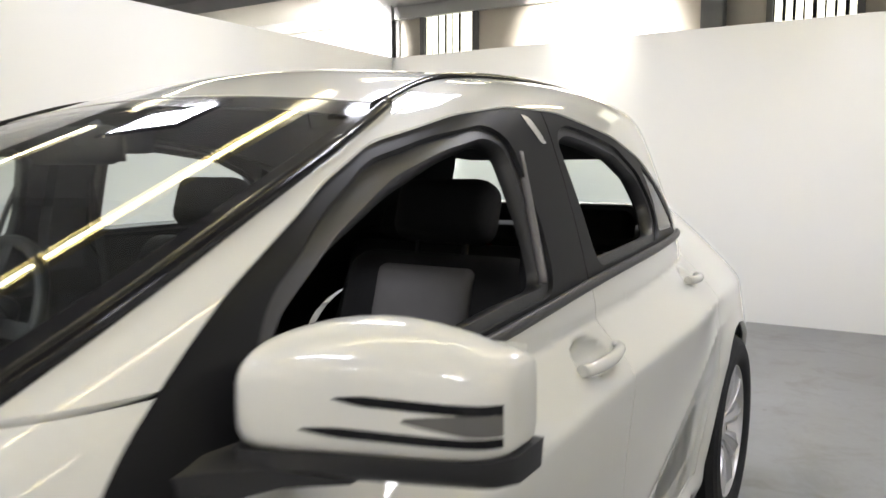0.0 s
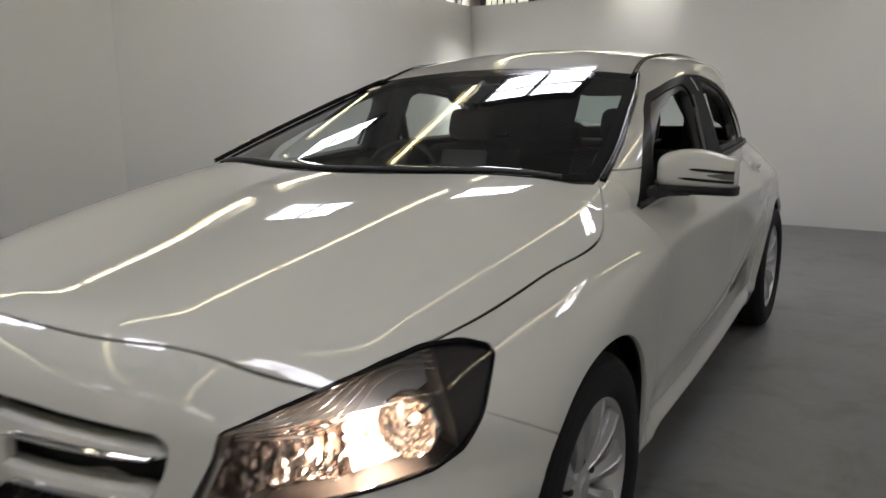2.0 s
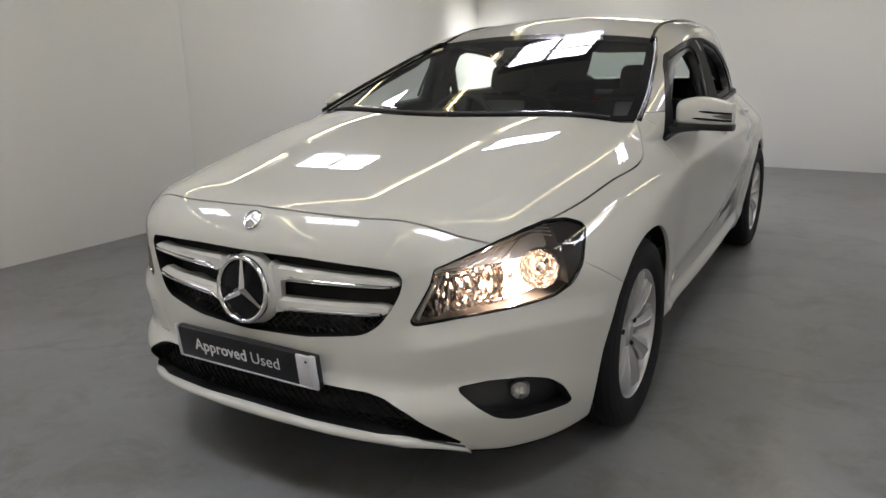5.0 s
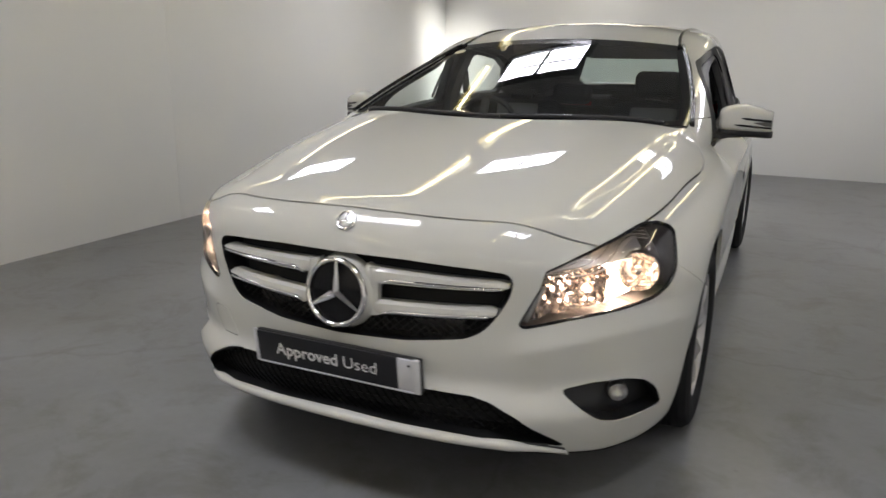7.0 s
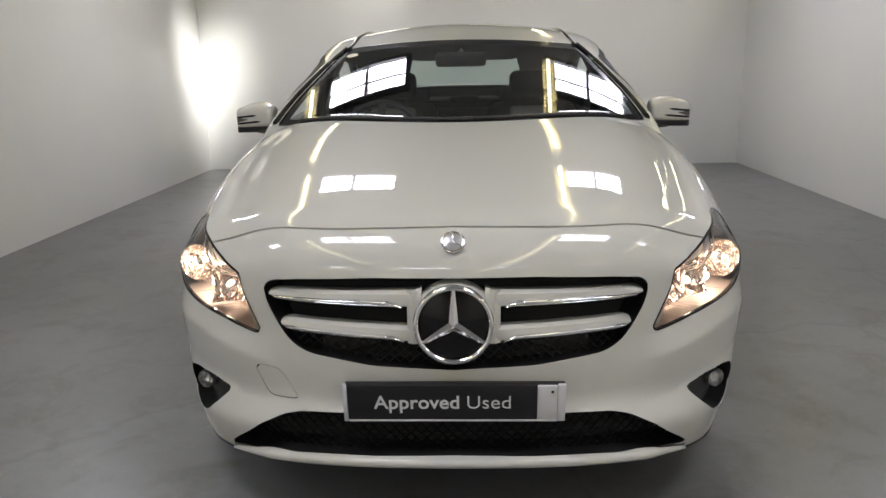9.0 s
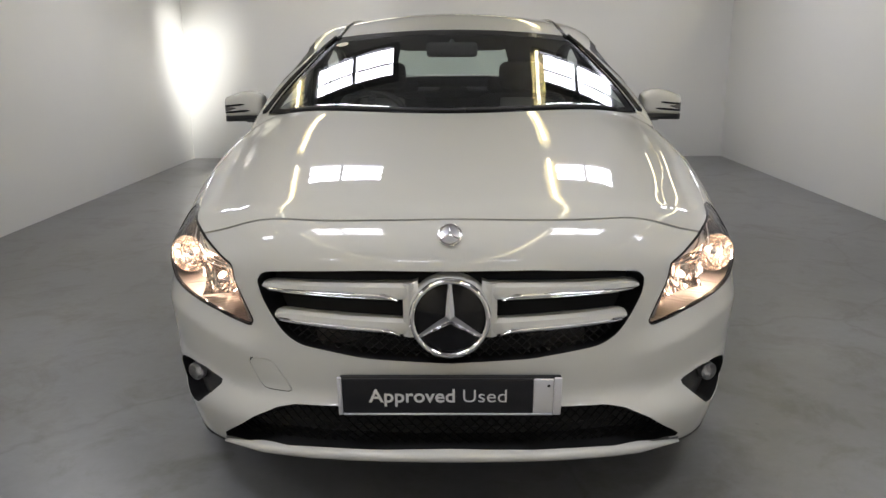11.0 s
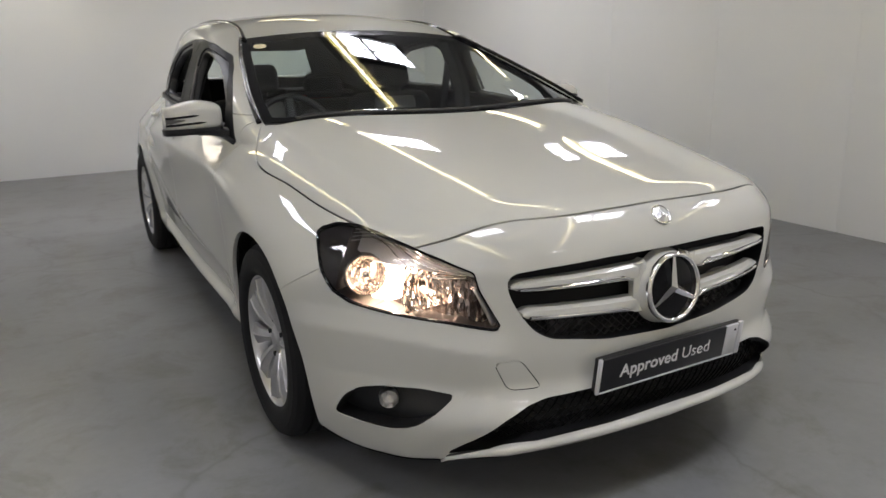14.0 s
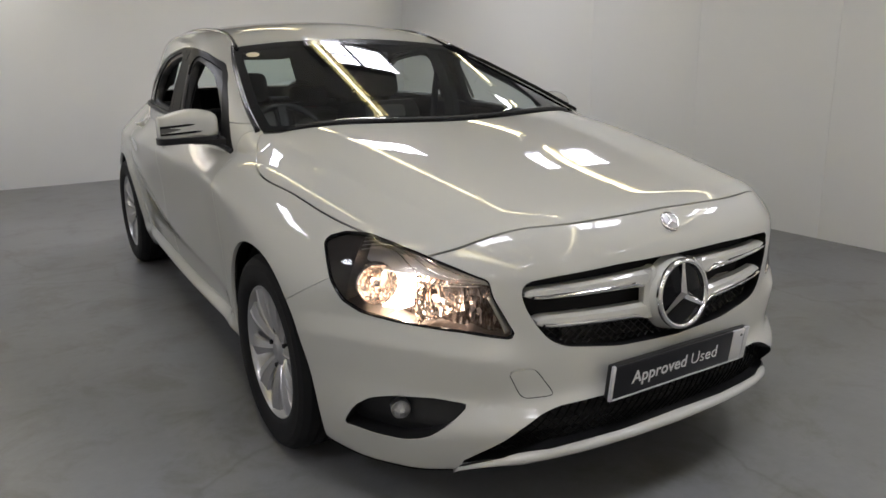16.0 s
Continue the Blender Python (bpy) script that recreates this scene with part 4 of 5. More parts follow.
first_wheel = wheel()
first_wheel.matrix_local = pose(0.741, 0.873, 0.317)
for s, x0, y0, turn in ((1, 0.686, 3.565, 40), (-1, 0.741, 0.873, 12), (-1, 0.686, 3.565, 65)):
    copy_thing(first_wheel, pose(s * x0, y0, 0.317, turn, 0, 0) if s > 0 else pose(s * x0, y0, 0.317, 0, 0, 180) @ pose(0, 0, 0, turn, 0, 0))

# ---- nose of the car ----
def nose_y(x, z):
    return float(NOSE(z) + NOSE_PLAN(abs(x)) - chin(abs(x), z))


def sweep(name, stations, material, sharp=35, closed=True):
    """A skin over sections of equal point counts; the ends are capped."""
    n = len(stations[0])
    verts = [q for s in stations for q in s]
    faces = []
    for k in range(len(stations) - 1):
        for j in range(n if closed else n - 1):
            faces.append((k * n + j, k * n + (j + 1) % n, (k + 1) * n + (j + 1) % n, (k + 1) * n + j))
    if closed:
        faces += [tuple(range(n))[::-1], tuple(range((len(stations) - 1) * n, len(stations) * n))]
    bm = bmesh.new()
    made = [bm.verts.new([float(c) for c in v]) for v in verts]
    for f in faces:
        bm.faces.new([made[i] for i in f])
    return from_bm(name, bm, material, True, sharp)


grille = new("grille")
grille.parent = car
tagged(grille, "black grille with two painted and chromed louvres a side")
part("grille_surround", grille_hole.mesh("grille_surround", BLACK, 0.07, 0.0, True), grille)
part("grille_back", grille_hole.mesh("grille_back", WELL, 0.0, -0.075), grille)
for s in (1, -1):
    for (zi, hi), (zo, ho), x0, x1 in (((0.654, 0.046), (0.6535, 0.026), 0.075, 0.456), ((0.565, 0.042), (0.581, 0.032), 0.075, 0.428)):
        body, chrome = [], []
        for k in range(25):
            q = k / 24
            x = x0 + (x1 - x0) * q
            flat = 0.35 + 0.65 * min(1, (1 - q) * 14) ** 0.5
            z, h = zi + (zo - zi) * q, (hi + (ho - hi) * q) * (1.25 if q < 0.04 else 1.0) * flat * 0.94
            y = nose_y(x, z) + 0.012
            body.append([(s * x, y + 0.028, z + h * 0.5), (s * x, y + 0.006, z + h * 0.52), (s * x, y - 0.004, z + h * 0.3), (s * x, y - 0.007, z - h * 0.05), (s * x, y - 0.004, z - h * 0.4), (s * x, y + 0.004, z - h * 0.5), (s * x, y + 0.028, z - h * 0.5)])
            if 0.12 <= q <= 0.985:
                e = min(1, (q - 0.12) * 12 + 0.15) * min(1, (0.985 - q) * 25 + 0.3)
                chrome.append([(s * x, y - 0.006, z - h * (0.5 - 0.46 * e)), (s * x, y - 0.0135 - 0.002 * e, z - h * (0.5 - 0.40 * e)), (s * x, y - 0.0165, z - h * (0.5 - 0.31 * e)), (s * x, y - 0.0145, z - h * (0.5 - 0.18 * e)), (s * x, y - 0.004, z - h * 0.55), (s * x, y + 0.006, z - h * 0.53)])
        louvre = part("louvre", sweep("louvre", body, PAINT), grille, "cream white louvre")
        part("chrome_strip", sweep("chrome_strip", chrome, CHROME, 60), grille, "bright chrome strip")
    # upright that closes the louvres beside the emblem
    part("grille_post", sweep("grille_post", [[(s * (0.085 + dx), nose_y(0.1, z) + dy, z) for dx, dy in ((0, 0.03), (0, 0.006), (0.012, 0.004), (0.026, 0.012), (0.026, 0.03))] for z in (0.545, 0.57, 0.6, 0.63, 0.655, 0.675)], PAINT), grille)


def lattice(name, inside, pitch, radius, set_back, lo, hi, material):
    """Crossing bars of a honeycomb net that follow the nose, clipped to an outline."""
    verts, faces = [], []
    for lean in (1, -1):
        c = lo[0] - 0.4
        while c < hi[0] + 0.4:
            run = []
            for k in range(41):
                z = lo[1] + (hi[1] - lo[1]) * k / 40
                x = c + lean * (z - lo[1]) * 1.15
                ok = abs(x) < hi[0] and inside(np.array([abs(x)]), np.array([z]))[0] < 0
                if ok:
                    run.append((x, nose_y(x, z) + set_back, z))
                if (not ok or k == 40) and len(run) > 1:
                    for a, b in zip(run, run[1:]):
                        n = len(verts)
                        for p in (a, b):
                            verts += [(p[0] - radius, p[1], p[2]), (p[0], p[1] - radius * 1.4, p[2]), (p[0] + radius, p[1], p[2])]
                        faces += [(n, n + 1, n + 4, n + 3), (n + 1, n + 2, n + 5, n + 4)]
                if not ok:
                    run = []
            c += pitch
    return mesh_of(name, verts, faces, material)


part("grille_net", lattice("grille_net", GRILLE_XZ, 0.0255, 0.0022, 0.035, (-0.46, 0.478), (0.46, 0.572), GRILLE_NET), grille, "black honeycomb net")
part("cooler", sweep("cooler", [[(x, 0.075, 0.49), (x, 0.065, 0.52), (x, 0.065, 0.56), (x, 0.08, 0.58)] for x in np.linspace(-0.33, 0.33, 9)], DISC), grille, "dull metal cooler behind the net")
emblem = new("emblem")
emblem.parent = car
EY = nose_y(0, 0.6)
part("emblem_collar", lathe("emblem_collar", [(0.088, 0.020), (0.091, 0.020), (0.096, 0.013), (0.102, 0.002), (0.107, -0.02)], PAINT, 64), emblem).matrix_local = Matrix.Identity(4)
part("emblem_disc", lathe("emblem_disc", [(0.0, 0.030), (0.04, 0.029), (0.086, 0.022)], GLOSS_BLACK, 48), emblem, "gloss black disc")
ring = [(0.0845 + 0.0065 - 0.0075 * math.cos(q), 0.024 + 0.010 * math.sin(q)) for q in np.linspace(-0.4, math.pi + 0.4, 12)]
part("emblem_ring", lathe("emblem_ring", ring, CHROME, 160, 60), emblem, "chrome ring")
star_v, star_f = [(0.040, 0, 0)], []
for i in range(3):
    q = radians(90 + 120 * i)
    a, b = radians(90 + 120 * i + 60), radians(90 + 120 * i - 60)
    n = len(star_v)
    star_v += [(0.030, 0.086 * math.cos(q - 0.05), 0.086 * math.sin(q - 0.05)), (0.034, 0.086 * math.cos(q), 0.086 * math.sin(q)), (0.030, 0.086 * math.cos(q + 0.05), 0.086 * math.sin(q + 0.05)),
               (0.029, 0.0135 * math.cos(a), 0.0135 * math.sin(a)), (0.029, 0.0135 * math.cos(b), 0.0135 * math.sin(b))]
    star_f += [(0, n + 1, n + 2, n + 3), (0, n + 4, n, n + 1)]
part("emblem_spokes", mesh_of("emblem_spokes", star_v, star_f, CHROME), emblem, "three chrome spokes")
emblem.matrix_local = pose(0, EY + 0.009, 0.598, 0, 0, -90) @ pose(0, 0, 0, 0, -6, 0) @ Matrix.Diagonal((1.0, 0.965, 0.965, 1.0))
badge = new("hood_badge")
badge.parent = car
spot = settle(np.array([[0.0, 0.026, 0.785]]))[0]
lean = slope(spot[None])[0]
badge.matrix_local = Matrix.Translation(spot) @ Vector(lean).to_track_quat("X", "Z").to_matrix().to_4x4()
part("badge_disc", lathe("badge_disc", [(0.0, 0.004), (0.018, 0.0035), (0.0245, 0.002)], SILVER, 32), badge, "silver round badge")
part("badge_ring", lathe("badge_ring", [(0.0235, 0.0), (0.0235, 0.005), (0.026, 0.006), (0.029, 0.004), (0.030, 0.0)], CHROME, 40, 60), badge)
for i in range(3):
    ob = part("badge_spoke", block("badge_spoke", (0.003, -0.0016, 0.0), (0.0062, 0.0016, 0.0235), CHROME, 0.0006), badge)
    ob.matrix_local = pose(0, 0, 0, 120 * i, 0, 0)

# lower intake, lip and plate
part("intake_wall", intake_hole.mesh("intake_wall", BLACK, 0.06, 0.0, True), front_bumper)
part("intake_back", intake_hole.mesh("intake_back", WELL, 0.0, -0.062), front_bumper)
blade = []
for k in range(49):
    x = -0.605 + 1.21 * k / 48
    zt, y0 = float(LIP_TOP(abs(x))) + 0.003 - 0.014 * (abs(x) / 0.605) ** 5, nose_y(x, float(LIP_TOP(abs(x))))
    e = min(1.0, 0.25 + 6 * (0.605 - abs(x)))
    blade.append([(x, y0 + 0.03, zt), (x, y0 - 0.004 * e, zt - 0.001), (x, y0 - 0.012 * e, zt - 0.007 * e), (x, y0 - 0.013 * e, zt - 0.018 * e), (x, y0 - 0.006 * e, zt - 0.026 * e), (x, y0 + 0.03, zt - 0.028)])
part("front_lip", sweep("front_lip", blade, PAINT, 50), front_bumper, "cream white lip blade")
part("intake_net", lattice("intake_net", lambda x, z: INTAKE_XZ(x, z) + 0.006, 0.026, 0.0022, 0.036, (-0.58, 0.236), (0.58, 0.366), NET), front_bumper, "black lower intake net")
plate = new("show_plate")
plate.parent = car
tagged(plate, "black show plate with pale lettering and a grey end")
plate.matrix_local = pose(0, -0.048, 0.412, 7, 0, 0)
part("plate_board", block("plate_board", (-0.255, -0.004, -0.046), (0.195, 0.004, 0.046), PLATE, 0.002), plate)
part("plate_end", block("plate_end", (0.196, -0.004, -0.046), (0.243, 0.004, 0.046), PLATE_GREY, 0.002), plate, "pale grey plate end")
part("plate_holder", block("plate_holder", (-0.262, 0.003, -0.050), (0.262, 0.020, 0.047), BLACK, 0.003), plate, "dark plate holder")
part("holder_edge", block("holder_edge", (0.2435, -0.006, -0.05), (0.262, 0.003, 0.051), PLATE_GREY, 0.003), plate)
part("holder_edge", block("holder_edge", (-0.266, -0.006, -0.05), (-0.256, 0.003, 0.051), PLATE_GREY, 0.002), plate)
part("plate_rim", block("plate_rim", (-0.255, -0.0055, -0.0505), (0.243, 0.0, -0.0465), PLATE_GREY, 0.001), plate)
part("holder_screw", lathe("holder_screw", [(0.0, 0.002), (0.003, 0.0015), (0.004, 0.0)], DARK, 10), plate).matrix_local = pose(0.231, -0.0045, 0.030, 0, 0, -90)


def lettering(words, size, fat, wide):
    curve = bpy.data.curves.new("lettering", "FONT")
    curve.body, curve.size, curve.offset, curve.extrude, curve.space_character = words, size, fat, 0.0004, wide
    ob = bpy.data.objects.new("lettering", curve)
    scene.collection.objects.link(ob)
    me = bpy.data.meshes.new_from_object(ob.evaluated_get(bpy.context.evaluated_depsgraph_get()))
    bpy.data.objects.remove(ob)
    me.materials.clear()
    me.materials.append(LETTER)
    return me


for words, x0, fat in (("Approved", -0.192, 0.0008), ("Used", 0.027, -0.0002)):
    me = lettering(words, 0.050, fat, 1.02)
    ob = part("lettering", me, plate, "pale printed word")
    width = max(v.co.x for v in me.vertices)
    ob.matrix_local = pose(x0, -0.0047, -0.0145, 90, 0, 0) @ Matrix.Diagonal(((0.203 if fat > 0 else 0.106) / width, 1.0, 1, 1))

# ---- lamps ----
def dish(name, w, h, deep, material):
    """A dished upright reflector with rounded corners, open towards x."""
    verts, faces, n = [], [], 9
    for i in range(n):
        for j in range(n):
            u, v = 2 * i / (n - 1) - 1, 2 * j / (n - 1) - 1
            trim = 1 - 0.10 * (u * v) ** 2
            verts.append((deep * (v * v + 0.8 * u * u - 0.9), w * u * trim, h * v * trim + 0.012 * u))
    for i in range(n - 1):
        for j in range(n - 1):
            faces.append((i * n + j, (i + 1) * n + j, (i + 1) * n + j + 1, i * n + j + 1))
    return mesh_of(name, verts, faces, material, smooth=True)


for s, half, fog in zip((1, -1), lamps.sides(), fogs.sides()):
    lamp = new("headlight")
    lamp.parent = car
    tagged(lamp, "lit headlight with clear lens and chrome reflectors")
    part("lens", half.mesh("lens", LENS, 0.0, -0.001), lamp, "clear lens")
    part("lamp_seal", half.split(lambda x, y, z: -(LAMP_UZ(x + y, z) + 0.005))[0].mesh("lamp_seal", GLOSS_BLACK, 0.01, 0.0005), lamp, "black rim of the lens")
    part("lamp_wall", half.mesh("lamp_wall", BEZEL, 0.1, -0.002, True), lamp)
    low, high = half.split(lambda x, y, z: z - (0.672 + 0.14 * (x + y - 0.62)))
    part("back_reflector", low.mesh("back_reflector", DULL_FACETS, 0.0, -0.098), lamp, "chrome back reflector")
    part("upper_bezel", high.mesh("upper_bezel", RIBBED, 0.012, -0.05), lamp, "dark ribbed upper bezel")
    outer = half.split(lambda x, y, z: 1.155 - (x + y) - 0.25 * (z - 0.68))[0]
    part("outer_bezel", outer.mesh("outer_bezel", BEZEL, 0.06, -0.012), lamp, "dark grey outer bezel")
    for i in range(9):
        drop = 0.012 + 0.0082 * i
        g = [(0.545, 0.125, 0.708 - drop * 0.4), (0.62, 0.245, 0.757 - drop), (0.665, 0.36, 0.777 - drop), (0.71, 0.44, 0.778 - drop)]
        part("lens_rib", strip_on([(s * a, b, c) for a, b, c in g], -0.020, 0.0017, "lens_rib", REFLECTOR if i % 2 else RIBBED, 0.6, 24), lamp)
    part("blade", strip_on([(s * 0.53, 0.105, 0.655), (s * 0.51, 0.085, 0.60), (s * 0.497, 0.073, 0.562)], -0.012, 0.008, "blade", SILVER, 0.5, 14), lamp, "silver inner blade")
    for x, y, z, r, aim in ((0.712, 0.376, 0.664, 0.052, 12), (0.604, 0.256, 0.630, 0.056, 6)):
        profile = [(r * q, 0.062 * q * q) for q in np.linspace(0.12, 1, 9)] + [(r + 0.002, 0.060), (r + 0.002, 0.03)]
        at = pose(s * x, y, z, 0, 0, -90 + s * aim)
        if x > 0.7:
            part("bowl", lathe("bowl", profile, FACETS, 28, 50), lamp, "chrome bowl").matrix_local = at
        else:
            part("bowl", dish("bowl", 0.064, 0.052, 0.030, STREAKS), lamp, "streaked chrome inner reflector").matrix_local = at @ pose(0.03, s * -0.008, 0.004, 0, 0, s * 14)
        bulb = part("bulb", lathe("bulb", [(0.0, 0.045), (0.006, 0.043), (0.008, 0.036), (0.008, 0.02), (0.006, 0.015)], LIT, 14), lamp, "glowing bulb")
        bulb.matrix_local = at
        if x > 0.7:
            part("bulb_shield", lathe("bulb_shield", [(0.0, 0.056), (0.008, 0.054), (0.010, 0.049)], CHROME, 18), lamp).matrix_local = at
        if x > 0.7:
            part("glare_plate", dish("glare_plate", 0.046, 0.060, 0.012, PALE), lamp, "bright reflector between the bowls").matrix_local = pose(s * 0.664, 0.318, 0.645, 0, 0, -90 + s * 42)
            data = bpy.data.lights.new("headlamp", "POINT")
            data.energy, data.color, data.shadow_soft_size = 9.0, (1.0, 0.76, 0.55), 0.012
            new("headlamp", data).location = (s * (x - 0.052), y - 0.095, z - 0.026)
        else:
            data = bpy.data.lights.new("headlamp", "POINT")
            data.energy, data.color, data.shadow_soft_size = 0.5, (1.0, 0.80, 0.62), 0.012
            new("headlamp", data).location = (s * x, y - 0.072, z - 0.012)
    recess = new("fog_light")
    recess.parent = car
    tagged(recess, "round fog light in a black recess")
    part("recess_wall", fog.mesh("recess_wall", BLACK, 0.05, -0.001, True), recess)
    part("recess_back", fog.mesh("recess_back", BLACK, 0.0, -0.045), recess, "black recess panel")
    small = Matrix.Diagonal((0.75, 0.74, 0.74, 1.0))
    m = pose(s * 0.706, 0.250, 0.345, 0, 0, -90 + s * 22)
    part("fog_bowl", lathe("fog_bowl", [(0.0, -0.02), (0.02, -0.012), (0.030, 0.004), (0.033, 0.012), (0.034, 0.010), (0.034, -0.02)], FOG_CHROME, 28), recess, "chrome bowl").matrix_local = m @ small
    part("fog_lens", lathe("fog_lens", [(0.0, 0.018), (0.02, 0.016), (0.034, 0.010)], LENS, 28), recess, "clear round lens").matrix_local = m @ small


# ---- mirrors ----
def door_mirror(s):
    top = new("door_mirror")
    top.parent = car
    tagged(top, "cream white mirror housing with dark slots on a black foot")

    def ring(q, grow=0.0, band=None):
        """A section across the housing, q from its inner to its outer end; band: only the front between two heights."""
        x = 0.780 + 0.188 * q
        end = max(0.0, 1 - abs(2 * q - 1) ** 9) ** 0.5 if q < 0.5 else max(0.0, 1 - abs(2 * q - 1) ** 6) ** 0.5
        hi, lo = 1.024 + 0.022 * math.sin(math.pi * min(1, q + 0.12)), 0.946 - 0.012 * q
        zc, hz = (hi + lo) / 2, (hi - lo) / 2 * (0.72 + 0.28 * end) + grow
        yc, hy = 1.502 + 0.085 * q, (0.076 - 0.024 * q) * (0.5 + 0.5 * end) + grow
        if band:
            turns = [math.copysign(math.asin(min(1, (abs(z - zc) / hz) ** (1 / (0.66 if z > zc else 0.4)))), z - zc) for z in np.linspace(*band, 5)]
        else:
            turns = [2 * math.pi * k / 40 for k in range(40)]
        out = []
        for a in turns:
            c, d = math.cos(a), math.sin(a)
            y = yc - hy * math.copysign(abs(c) ** (0.8 if d > 0 else 0.45), c) * (1.0 if c > 0 else 0.62)
            out.append((s * x, y, zc + hz * math.copysign(abs(d) ** (0.66 if d > 0 else 0.4), d)))
        return out

    cap = part("mirror_cap", sweep("mirror_cap", [ring(q) for q in (0.0, 0.01, 0.03, 0.07, 0.13, 0.2, 0.3, 0.4, 0.5, 0.6, 0.7, 0.78, 0.85, 0.9, 0.94, 0.97, 0.99, 1.0)], PAINT, 70), top, "cream white cap")
    for mid, q0 in ((0.994, 0.42), (0.970, 0.30)):
        stations = []
        for i, q in enumerate(np.linspace(q0, 0.985, 16)):
            half, at = 0.0040 * min(1.0, (i + 0.4) / 3), mid - 0.022 * (q - q0)
            stations.append(ring(q, 0.0014, (at - half, at + half)))
        part("cap_slot", sweep("cap_slot", stations, GLOSS_BLACK, 60, closed=False), top, "dark slot")
    smoked = []
    for i, q in enumerate(np.linspace(0.66, 0.985, 14)):
        at, half = 0.980 - 0.022 * (q - 0.5), 0.0015 + 0.0075 * min(1.0, i / 9)
        smoked.append(ring(q, 0.0009, (at - half, at + half)))
    part("indicator", sweep("indicator", smoked, SMOKED, 60, closed=False), top, "smoked grey indicator lens")
    base = []
    for q in (0.0, 0.015, 0.05, 0.15, 0.3, 0.45, 0.6, 0.75, 0.88, 0.94, 0.98, 1.0):
        x, yc, w = 0.782 + 0.188 * q, 1.502 + 0.085 * q, 0.070 - 0.024 * q
        e = 1 if 0.02 < q < 0.93 else (0.85 if q < 0.5 else max(0.5, 1 - 7 * (q - 0.93)))
        lo = 0.946 - 0.012 * q
        base.append([(s * x, yc - w * e, lo + 0.006), (s * x, yc - w * 1.01 * e, lo - 0.008), (s * x, yc - w * 0.8 * e, lo - 0.018), (s * x, yc + w * 0.5, lo - 0.018), (s * x, yc + w * 0.6, lo + 0.006)])
    part("mirror_base", sweep("mirror_base", base, BLACK, 50), top, "black lower shell")
    part("mirror_foot", sweep("mirror_foot", [[(s * x, y - w, z - h), (s * x, y - w, z + h * 0.6), (s * x, y - w * 0.4, z + h), (s * x, y + w, z + h), (s * x, y + w, z - h)] for x, y, z, w, h in ((0.765, 1.43, 0.928, 0.05, 0.022), (0.785, 1.46, 0.930, 0.048, 0.016), (0.82, 1.50, 0.930, 0.045, 0.010), (0.86, 1.53, 0.927, 0.04, 0.008))], BLACK, 50), top, "black foot")
    part("mirror_glass", mesh_of("mirror_glass", [(s * 0.80, 1.551, 0.955), (s * 0.955, 1.610, 0.950), (s * 0.955, 1.610, 1.02), (s * 0.80, 1.551, 1.03)], [(0, 1, 2, 3)], MIRROR), top, "mirror glass")


for s in (1, -1):
    door_mirror(s)


# ---- handles, wipers, sticker ----
for s in (1, -1):
    for (x, y, z), lift in zip(HANDLES, (0.010, 0.012)):
        p = settle(np.array([[s * (x + 0.01), y - 0.10, z - 0.006], [s * (x + 0.01), y + 0.08, z + 0.004]]))
        a, b = Vector(p[0]), Vector(p[1])
        stations = []
        for q in np.linspace(0, 1, 15):
            c = a.lerp(b, q)
            out = lift + 0.018 * math.sin(math.pi * q) ** 0.5
            w, h = 0.010, (0.013 - 0.003 * q) * (0.75 + 0.25 * math.sin(math.pi * q))
            stations.append([(c.x + s * (out + w * math.cos(k)), c.y, c.z + h * math.sin(k)) for k in np.linspace(0, 2 * math.pi, 10, endpoint=False)])
        part("door_handle", sweep("door_handle", stations, PAINT, 60), car, "cream white pull handle")
part("wiper", strip_on([(-0.60, 1.155, 0.985), (-0.3, 1.045, 1.0), (0.05, 1.005, 1.0)], 0.003, 0.006, "wiper", BLACK, 1.4), car, "black wiper")
part("wiper", strip_on([(0.02, 1.012, 1.0), (0.35, 1.062, 0.995), (0.62, 1.17, 0.985)], 0.003, 0.006, "wiper", BLACK, 1.4), car, "black wiper")
q = settle(np.array([[-0.499, 1.862, 1.231]]))[0]
g = slope(q[None])[0]
ob = part("windscreen_sticker", lathe("windscreen_sticker", [(0.0, 0.001), (0.028, 0.001)], CREAM, 28), car, "round cream sticker")
ob.matrix_local = Matrix.Translation(q) @ Vector(g).to_track_quat("X", "Z").to_matrix().to_4x4() @ Matrix.Translation((0.002, 0, 0))

# ---- cabin ----
def front_seat(x):
    top = new("front_seat")
    top.parent = car
    tagged(top, "black cloth front seat with grey centre panel")
    top.matrix_local = pose(x, 2.22, 0.0)
    part("seat_base", cushion("seat_base", (-0.25, -0.50, 0.30), (0.25, 0.06, 0.50), CLOTH, 0.06), top)
    lean = pose(0, 0.02, 0.46, -17, 0, 0)
    part("backrest", cushion("backrest", (-0.24, -0.03, 0.0), (0.24, 0.13, 0.56), CLOTH, 0.07, lean), top)
    part("seat_panel", cushion("seat_panel", (-0.12, -0.045, 0.06), (0.12, 0.0, 0.52), GREY_CLOTH, 0.06, lean), top, "grey cloth centre panel")
    part("headrest", cushion("headrest", (-0.12, -0.03, 0.58), (0.12, 0.07, 0.72), CLOTH, 0.04, lean), top)
    for dx in (-0.06, 0.06):
        part("headrest_post", tube("headrest_post", [lean @ Vector((dx, 0.02, 0.54)), lean @ Vector((dx, 0.02, 0.62))], 0.007, DARK, 8), top)


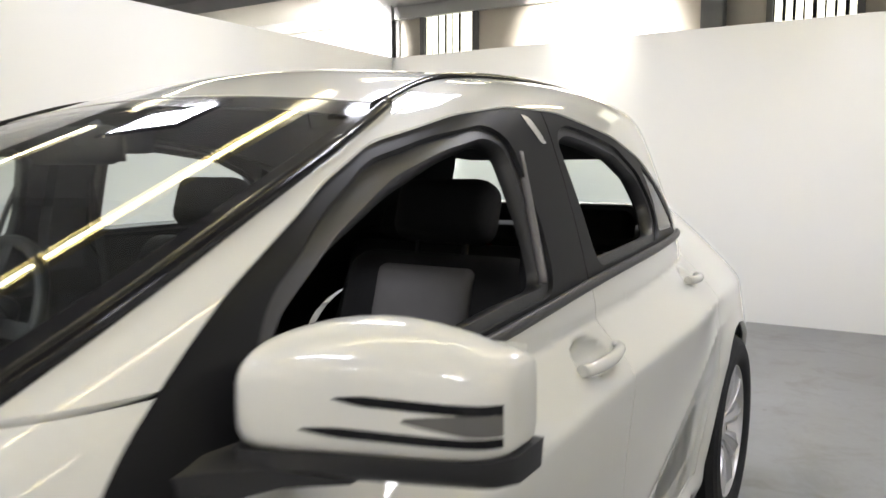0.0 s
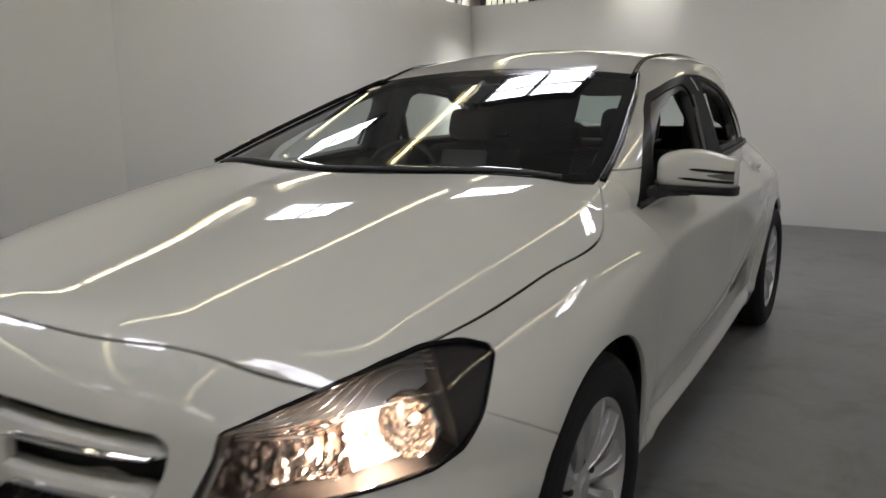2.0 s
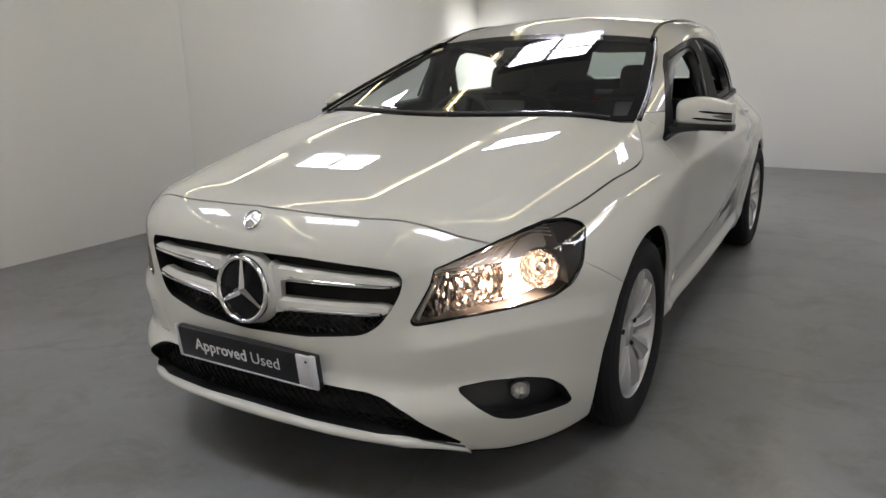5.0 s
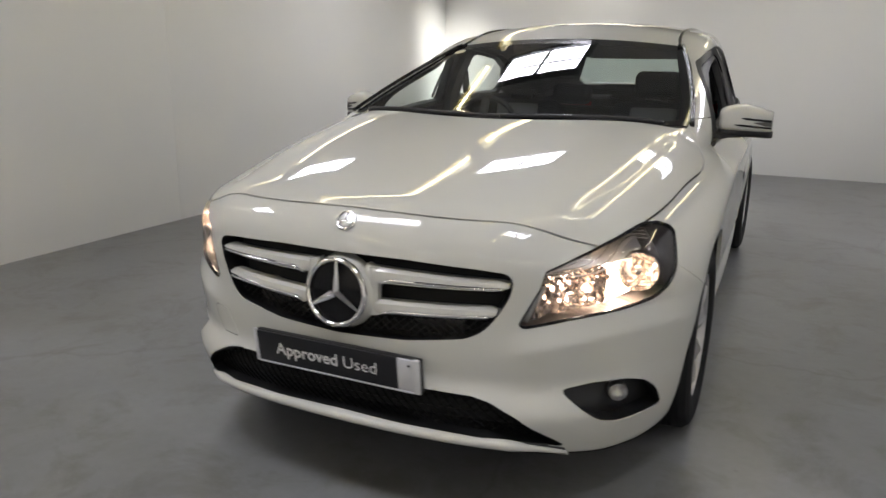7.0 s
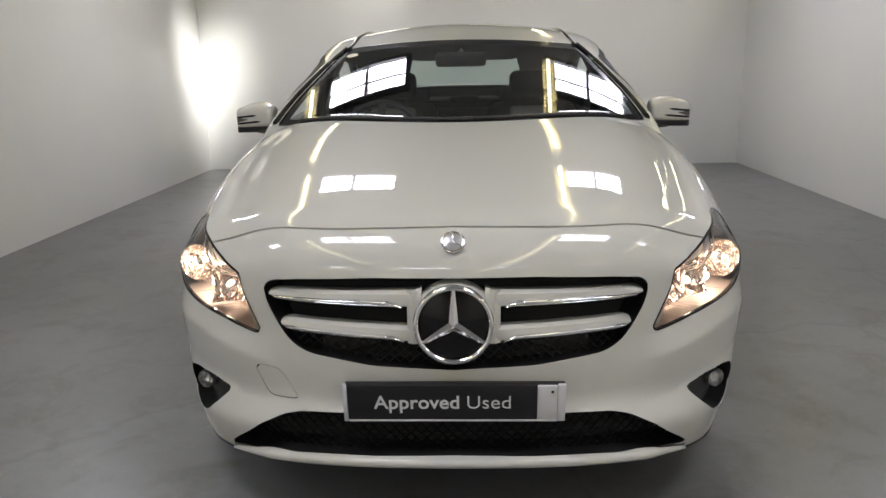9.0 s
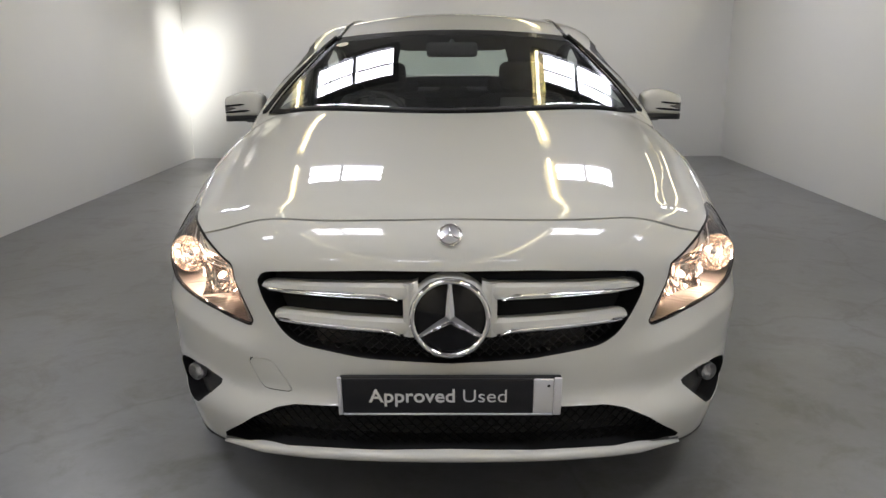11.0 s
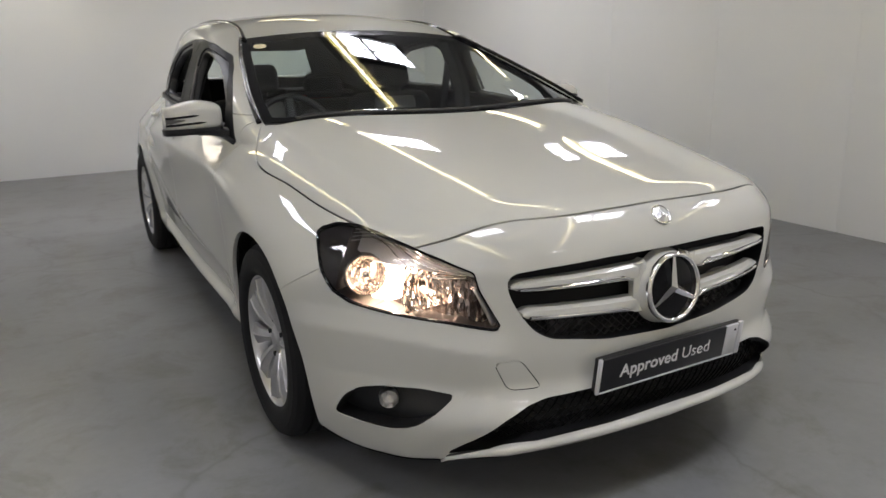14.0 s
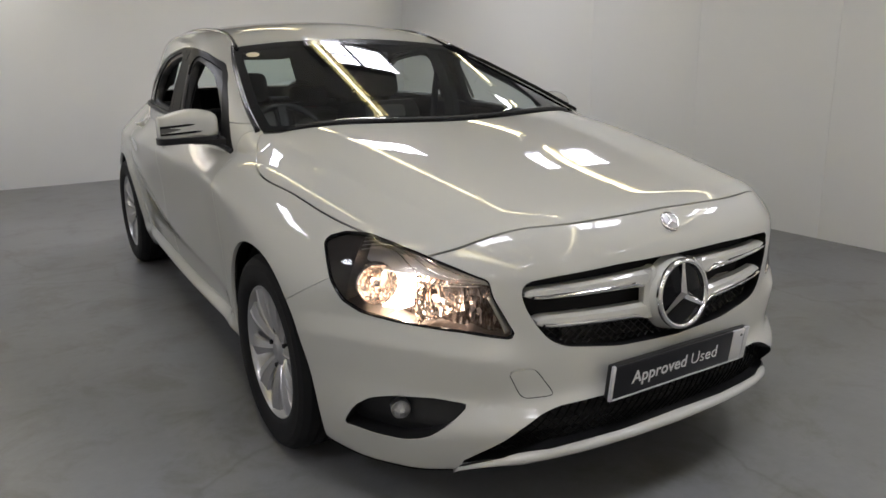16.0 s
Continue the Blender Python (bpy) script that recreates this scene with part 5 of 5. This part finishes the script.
front_seat(0.37)
front_seat(-0.37)
bench = new("rear_bench")
bench.parent = car
tagged(bench, "black cloth rear bench with headrests")
part("seat_base", cushion("seat_base", (-0.60, 2.70, 0.32), (0.60, 3.15, 0.52), CLOTH, 0.07), bench)
lean = pose(0, 3.14, 0.44, -24, 0, 0)
part("backrest", cushion("backrest", (-0.60, -0.03, 0.0), (0.60, 0.12, 0.52), CLOTH, 0.07, lean), bench)
for x in (-0.36, 0.36):
    part("headrest", cushion("headrest", (x - 0.13, -0.02, 0.53), (x + 0.13, 0.08, 0.66), CLOTH, 0.04, lean), bench)
part("headrest", cushion("headrest", (-0.10, -0.02, 0.53), (0.10, 0.07, 0.59), CLOTH, 0.03, lean), bench)

dash = new("dashboard")
dash.parent = car
tagged(dash, "dark grey moulded dashboard")
stations = []
for x in np.linspace(-0.69, 0.69, 25):
    y0 = screen_base(abs(x)) + 0.03
    hump = 0.035 * math.exp(-((x + 0.37) / 0.16) ** 2)
    stations.append([(x, y0, 0.88), (x, y0 + 0.02, 0.925), (x, y0 + 0.2, 0.915 + hump * 0.5), (x, y0 + 0.36, 0.895 + hump), (x, 1.52, 0.86 + hump), (x, 1.55, 0.80), (x, 1.50, 0.66), (x, 1.42, 0.5), (x, 1.2, 0.45)])
part("dash_body", sweep("dash_body", stations, DASH, 40), dash)
part("console", cushion("console", (-0.12, 1.45, 0.28), (0.12, 2.25, 0.56), DASH, 0.04), dash)
part("screen_tablet", block("screen_tablet", (-0.10, 1.50, 0.885), (0.10, 1.515, 0.975), GLOSS_BLACK, 0.005), dash, "upright display")
for x in (-0.62, -0.1, 0.1, 0.62):
    vent = part("air_vent", lathe("air_vent", [(0.046, -0.02), (0.048, 0.0), (0.044, 0.004), (0.040, -0.006), (0.0, -0.01)], GLOSS_BLACK, 24), dash, "round dark air vent")
    vent.matrix_local = pose(x, 1.552, 0.845, 0, 0, 90)

wheel_rim = new("steering_wheel")
wheel_rim.parent = car
tagged(wheel_rim, "black three-spoke steering wheel")
wheel_rim.matrix_local = pose(-0.375, 1.84, 0.85, -24, 0, 0)
part("rim_grip", tube("rim_grip", [(0.182 * math.cos(q), 0, 0.182 * math.sin(q)) for q in np.linspace(0, 2 * math.pi, 49)], 0.015, BLACK, 10, 1.0, False), wheel_rim)
part("boss", cushion("boss", (-0.085, -0.04, -0.06), (0.085, 0.03, 0.065), BLACK, 0.03), wheel_rim)
for q in (0, 180, 270):
    ob = part("wheel_spoke", block("wheel_spoke", (0.06, -0.012, -0.02), (0.178, 0.008, 0.02), BLACK, 0.005), wheel_rim)
    ob.matrix_local = pose(0, 0, 0, 0, q, 0)
part("column", tube("column", [(0, -0.02, 0), (0, -0.25, -0.02)], 0.05, BLACK, 14), wheel_rim)

glass = new("rear_view_mirror")
glass.parent = car
tagged(glass, "black rear-view mirror on the windscreen")
part("mirror_shell", cushion("mirror_shell", (-0.115, 1.80, 1.175), (0.115, 1.84, 1.24), BLACK, 0.018), glass)
part("mirror_face", block("mirror_face", (-0.108, 1.84, 1.18), (0.108, 1.843, 1.235), MIRROR), glass)
part("mirror_stalk", tube("mirror_stalk", [(0, 1.83, 1.225), (0, 1.87, 1.245)], 0.012, BLACK, 8), glass)
part("sensor_box", cushion("sensor_box", (-0.05, 1.76, 1.20), (0.05, 1.87, 1.245), BLACK, 0.015, pose(0, 0.085, -0.004)), glass)

for s in (1, -1):
    part("seat_belt", tube("seat_belt", [(s * 0.66, 2.27, 1.16), (s * 0.645, 2.29, 1.0), (s * 0.62, 2.31, 0.7), (s * 0.60, 2.30, 0.45)], 0.022, CLOTH, 6, 0.12), car, "black seat belt")
    part("b_pillar_trim", sweep("b_pillar_trim", [[(s * (x - 0.03), y - 0.05, z), (s * x, y - 0.06, z), (s * x, y + 0.06, z), (s * (x - 0.03), y + 0.05, z)] for x, y, z in ((0.735, 2.23, 0.9), (0.728, 2.23, 1.0), (0.685, 2.23, 1.12), (0.62, 2.22, 1.24))], DASH), car, "dark pillar trim")
part("floor_pan", block("floor_pan", (-0.74, 1.2, 0.20), (0.74, 4.0, 0.24), DARK), car)
part("load_cover", block("load_cover", (-0.55, 3.35, 0.93), (0.55, 3.95, 0.95), CLOTH, 0.006), car)
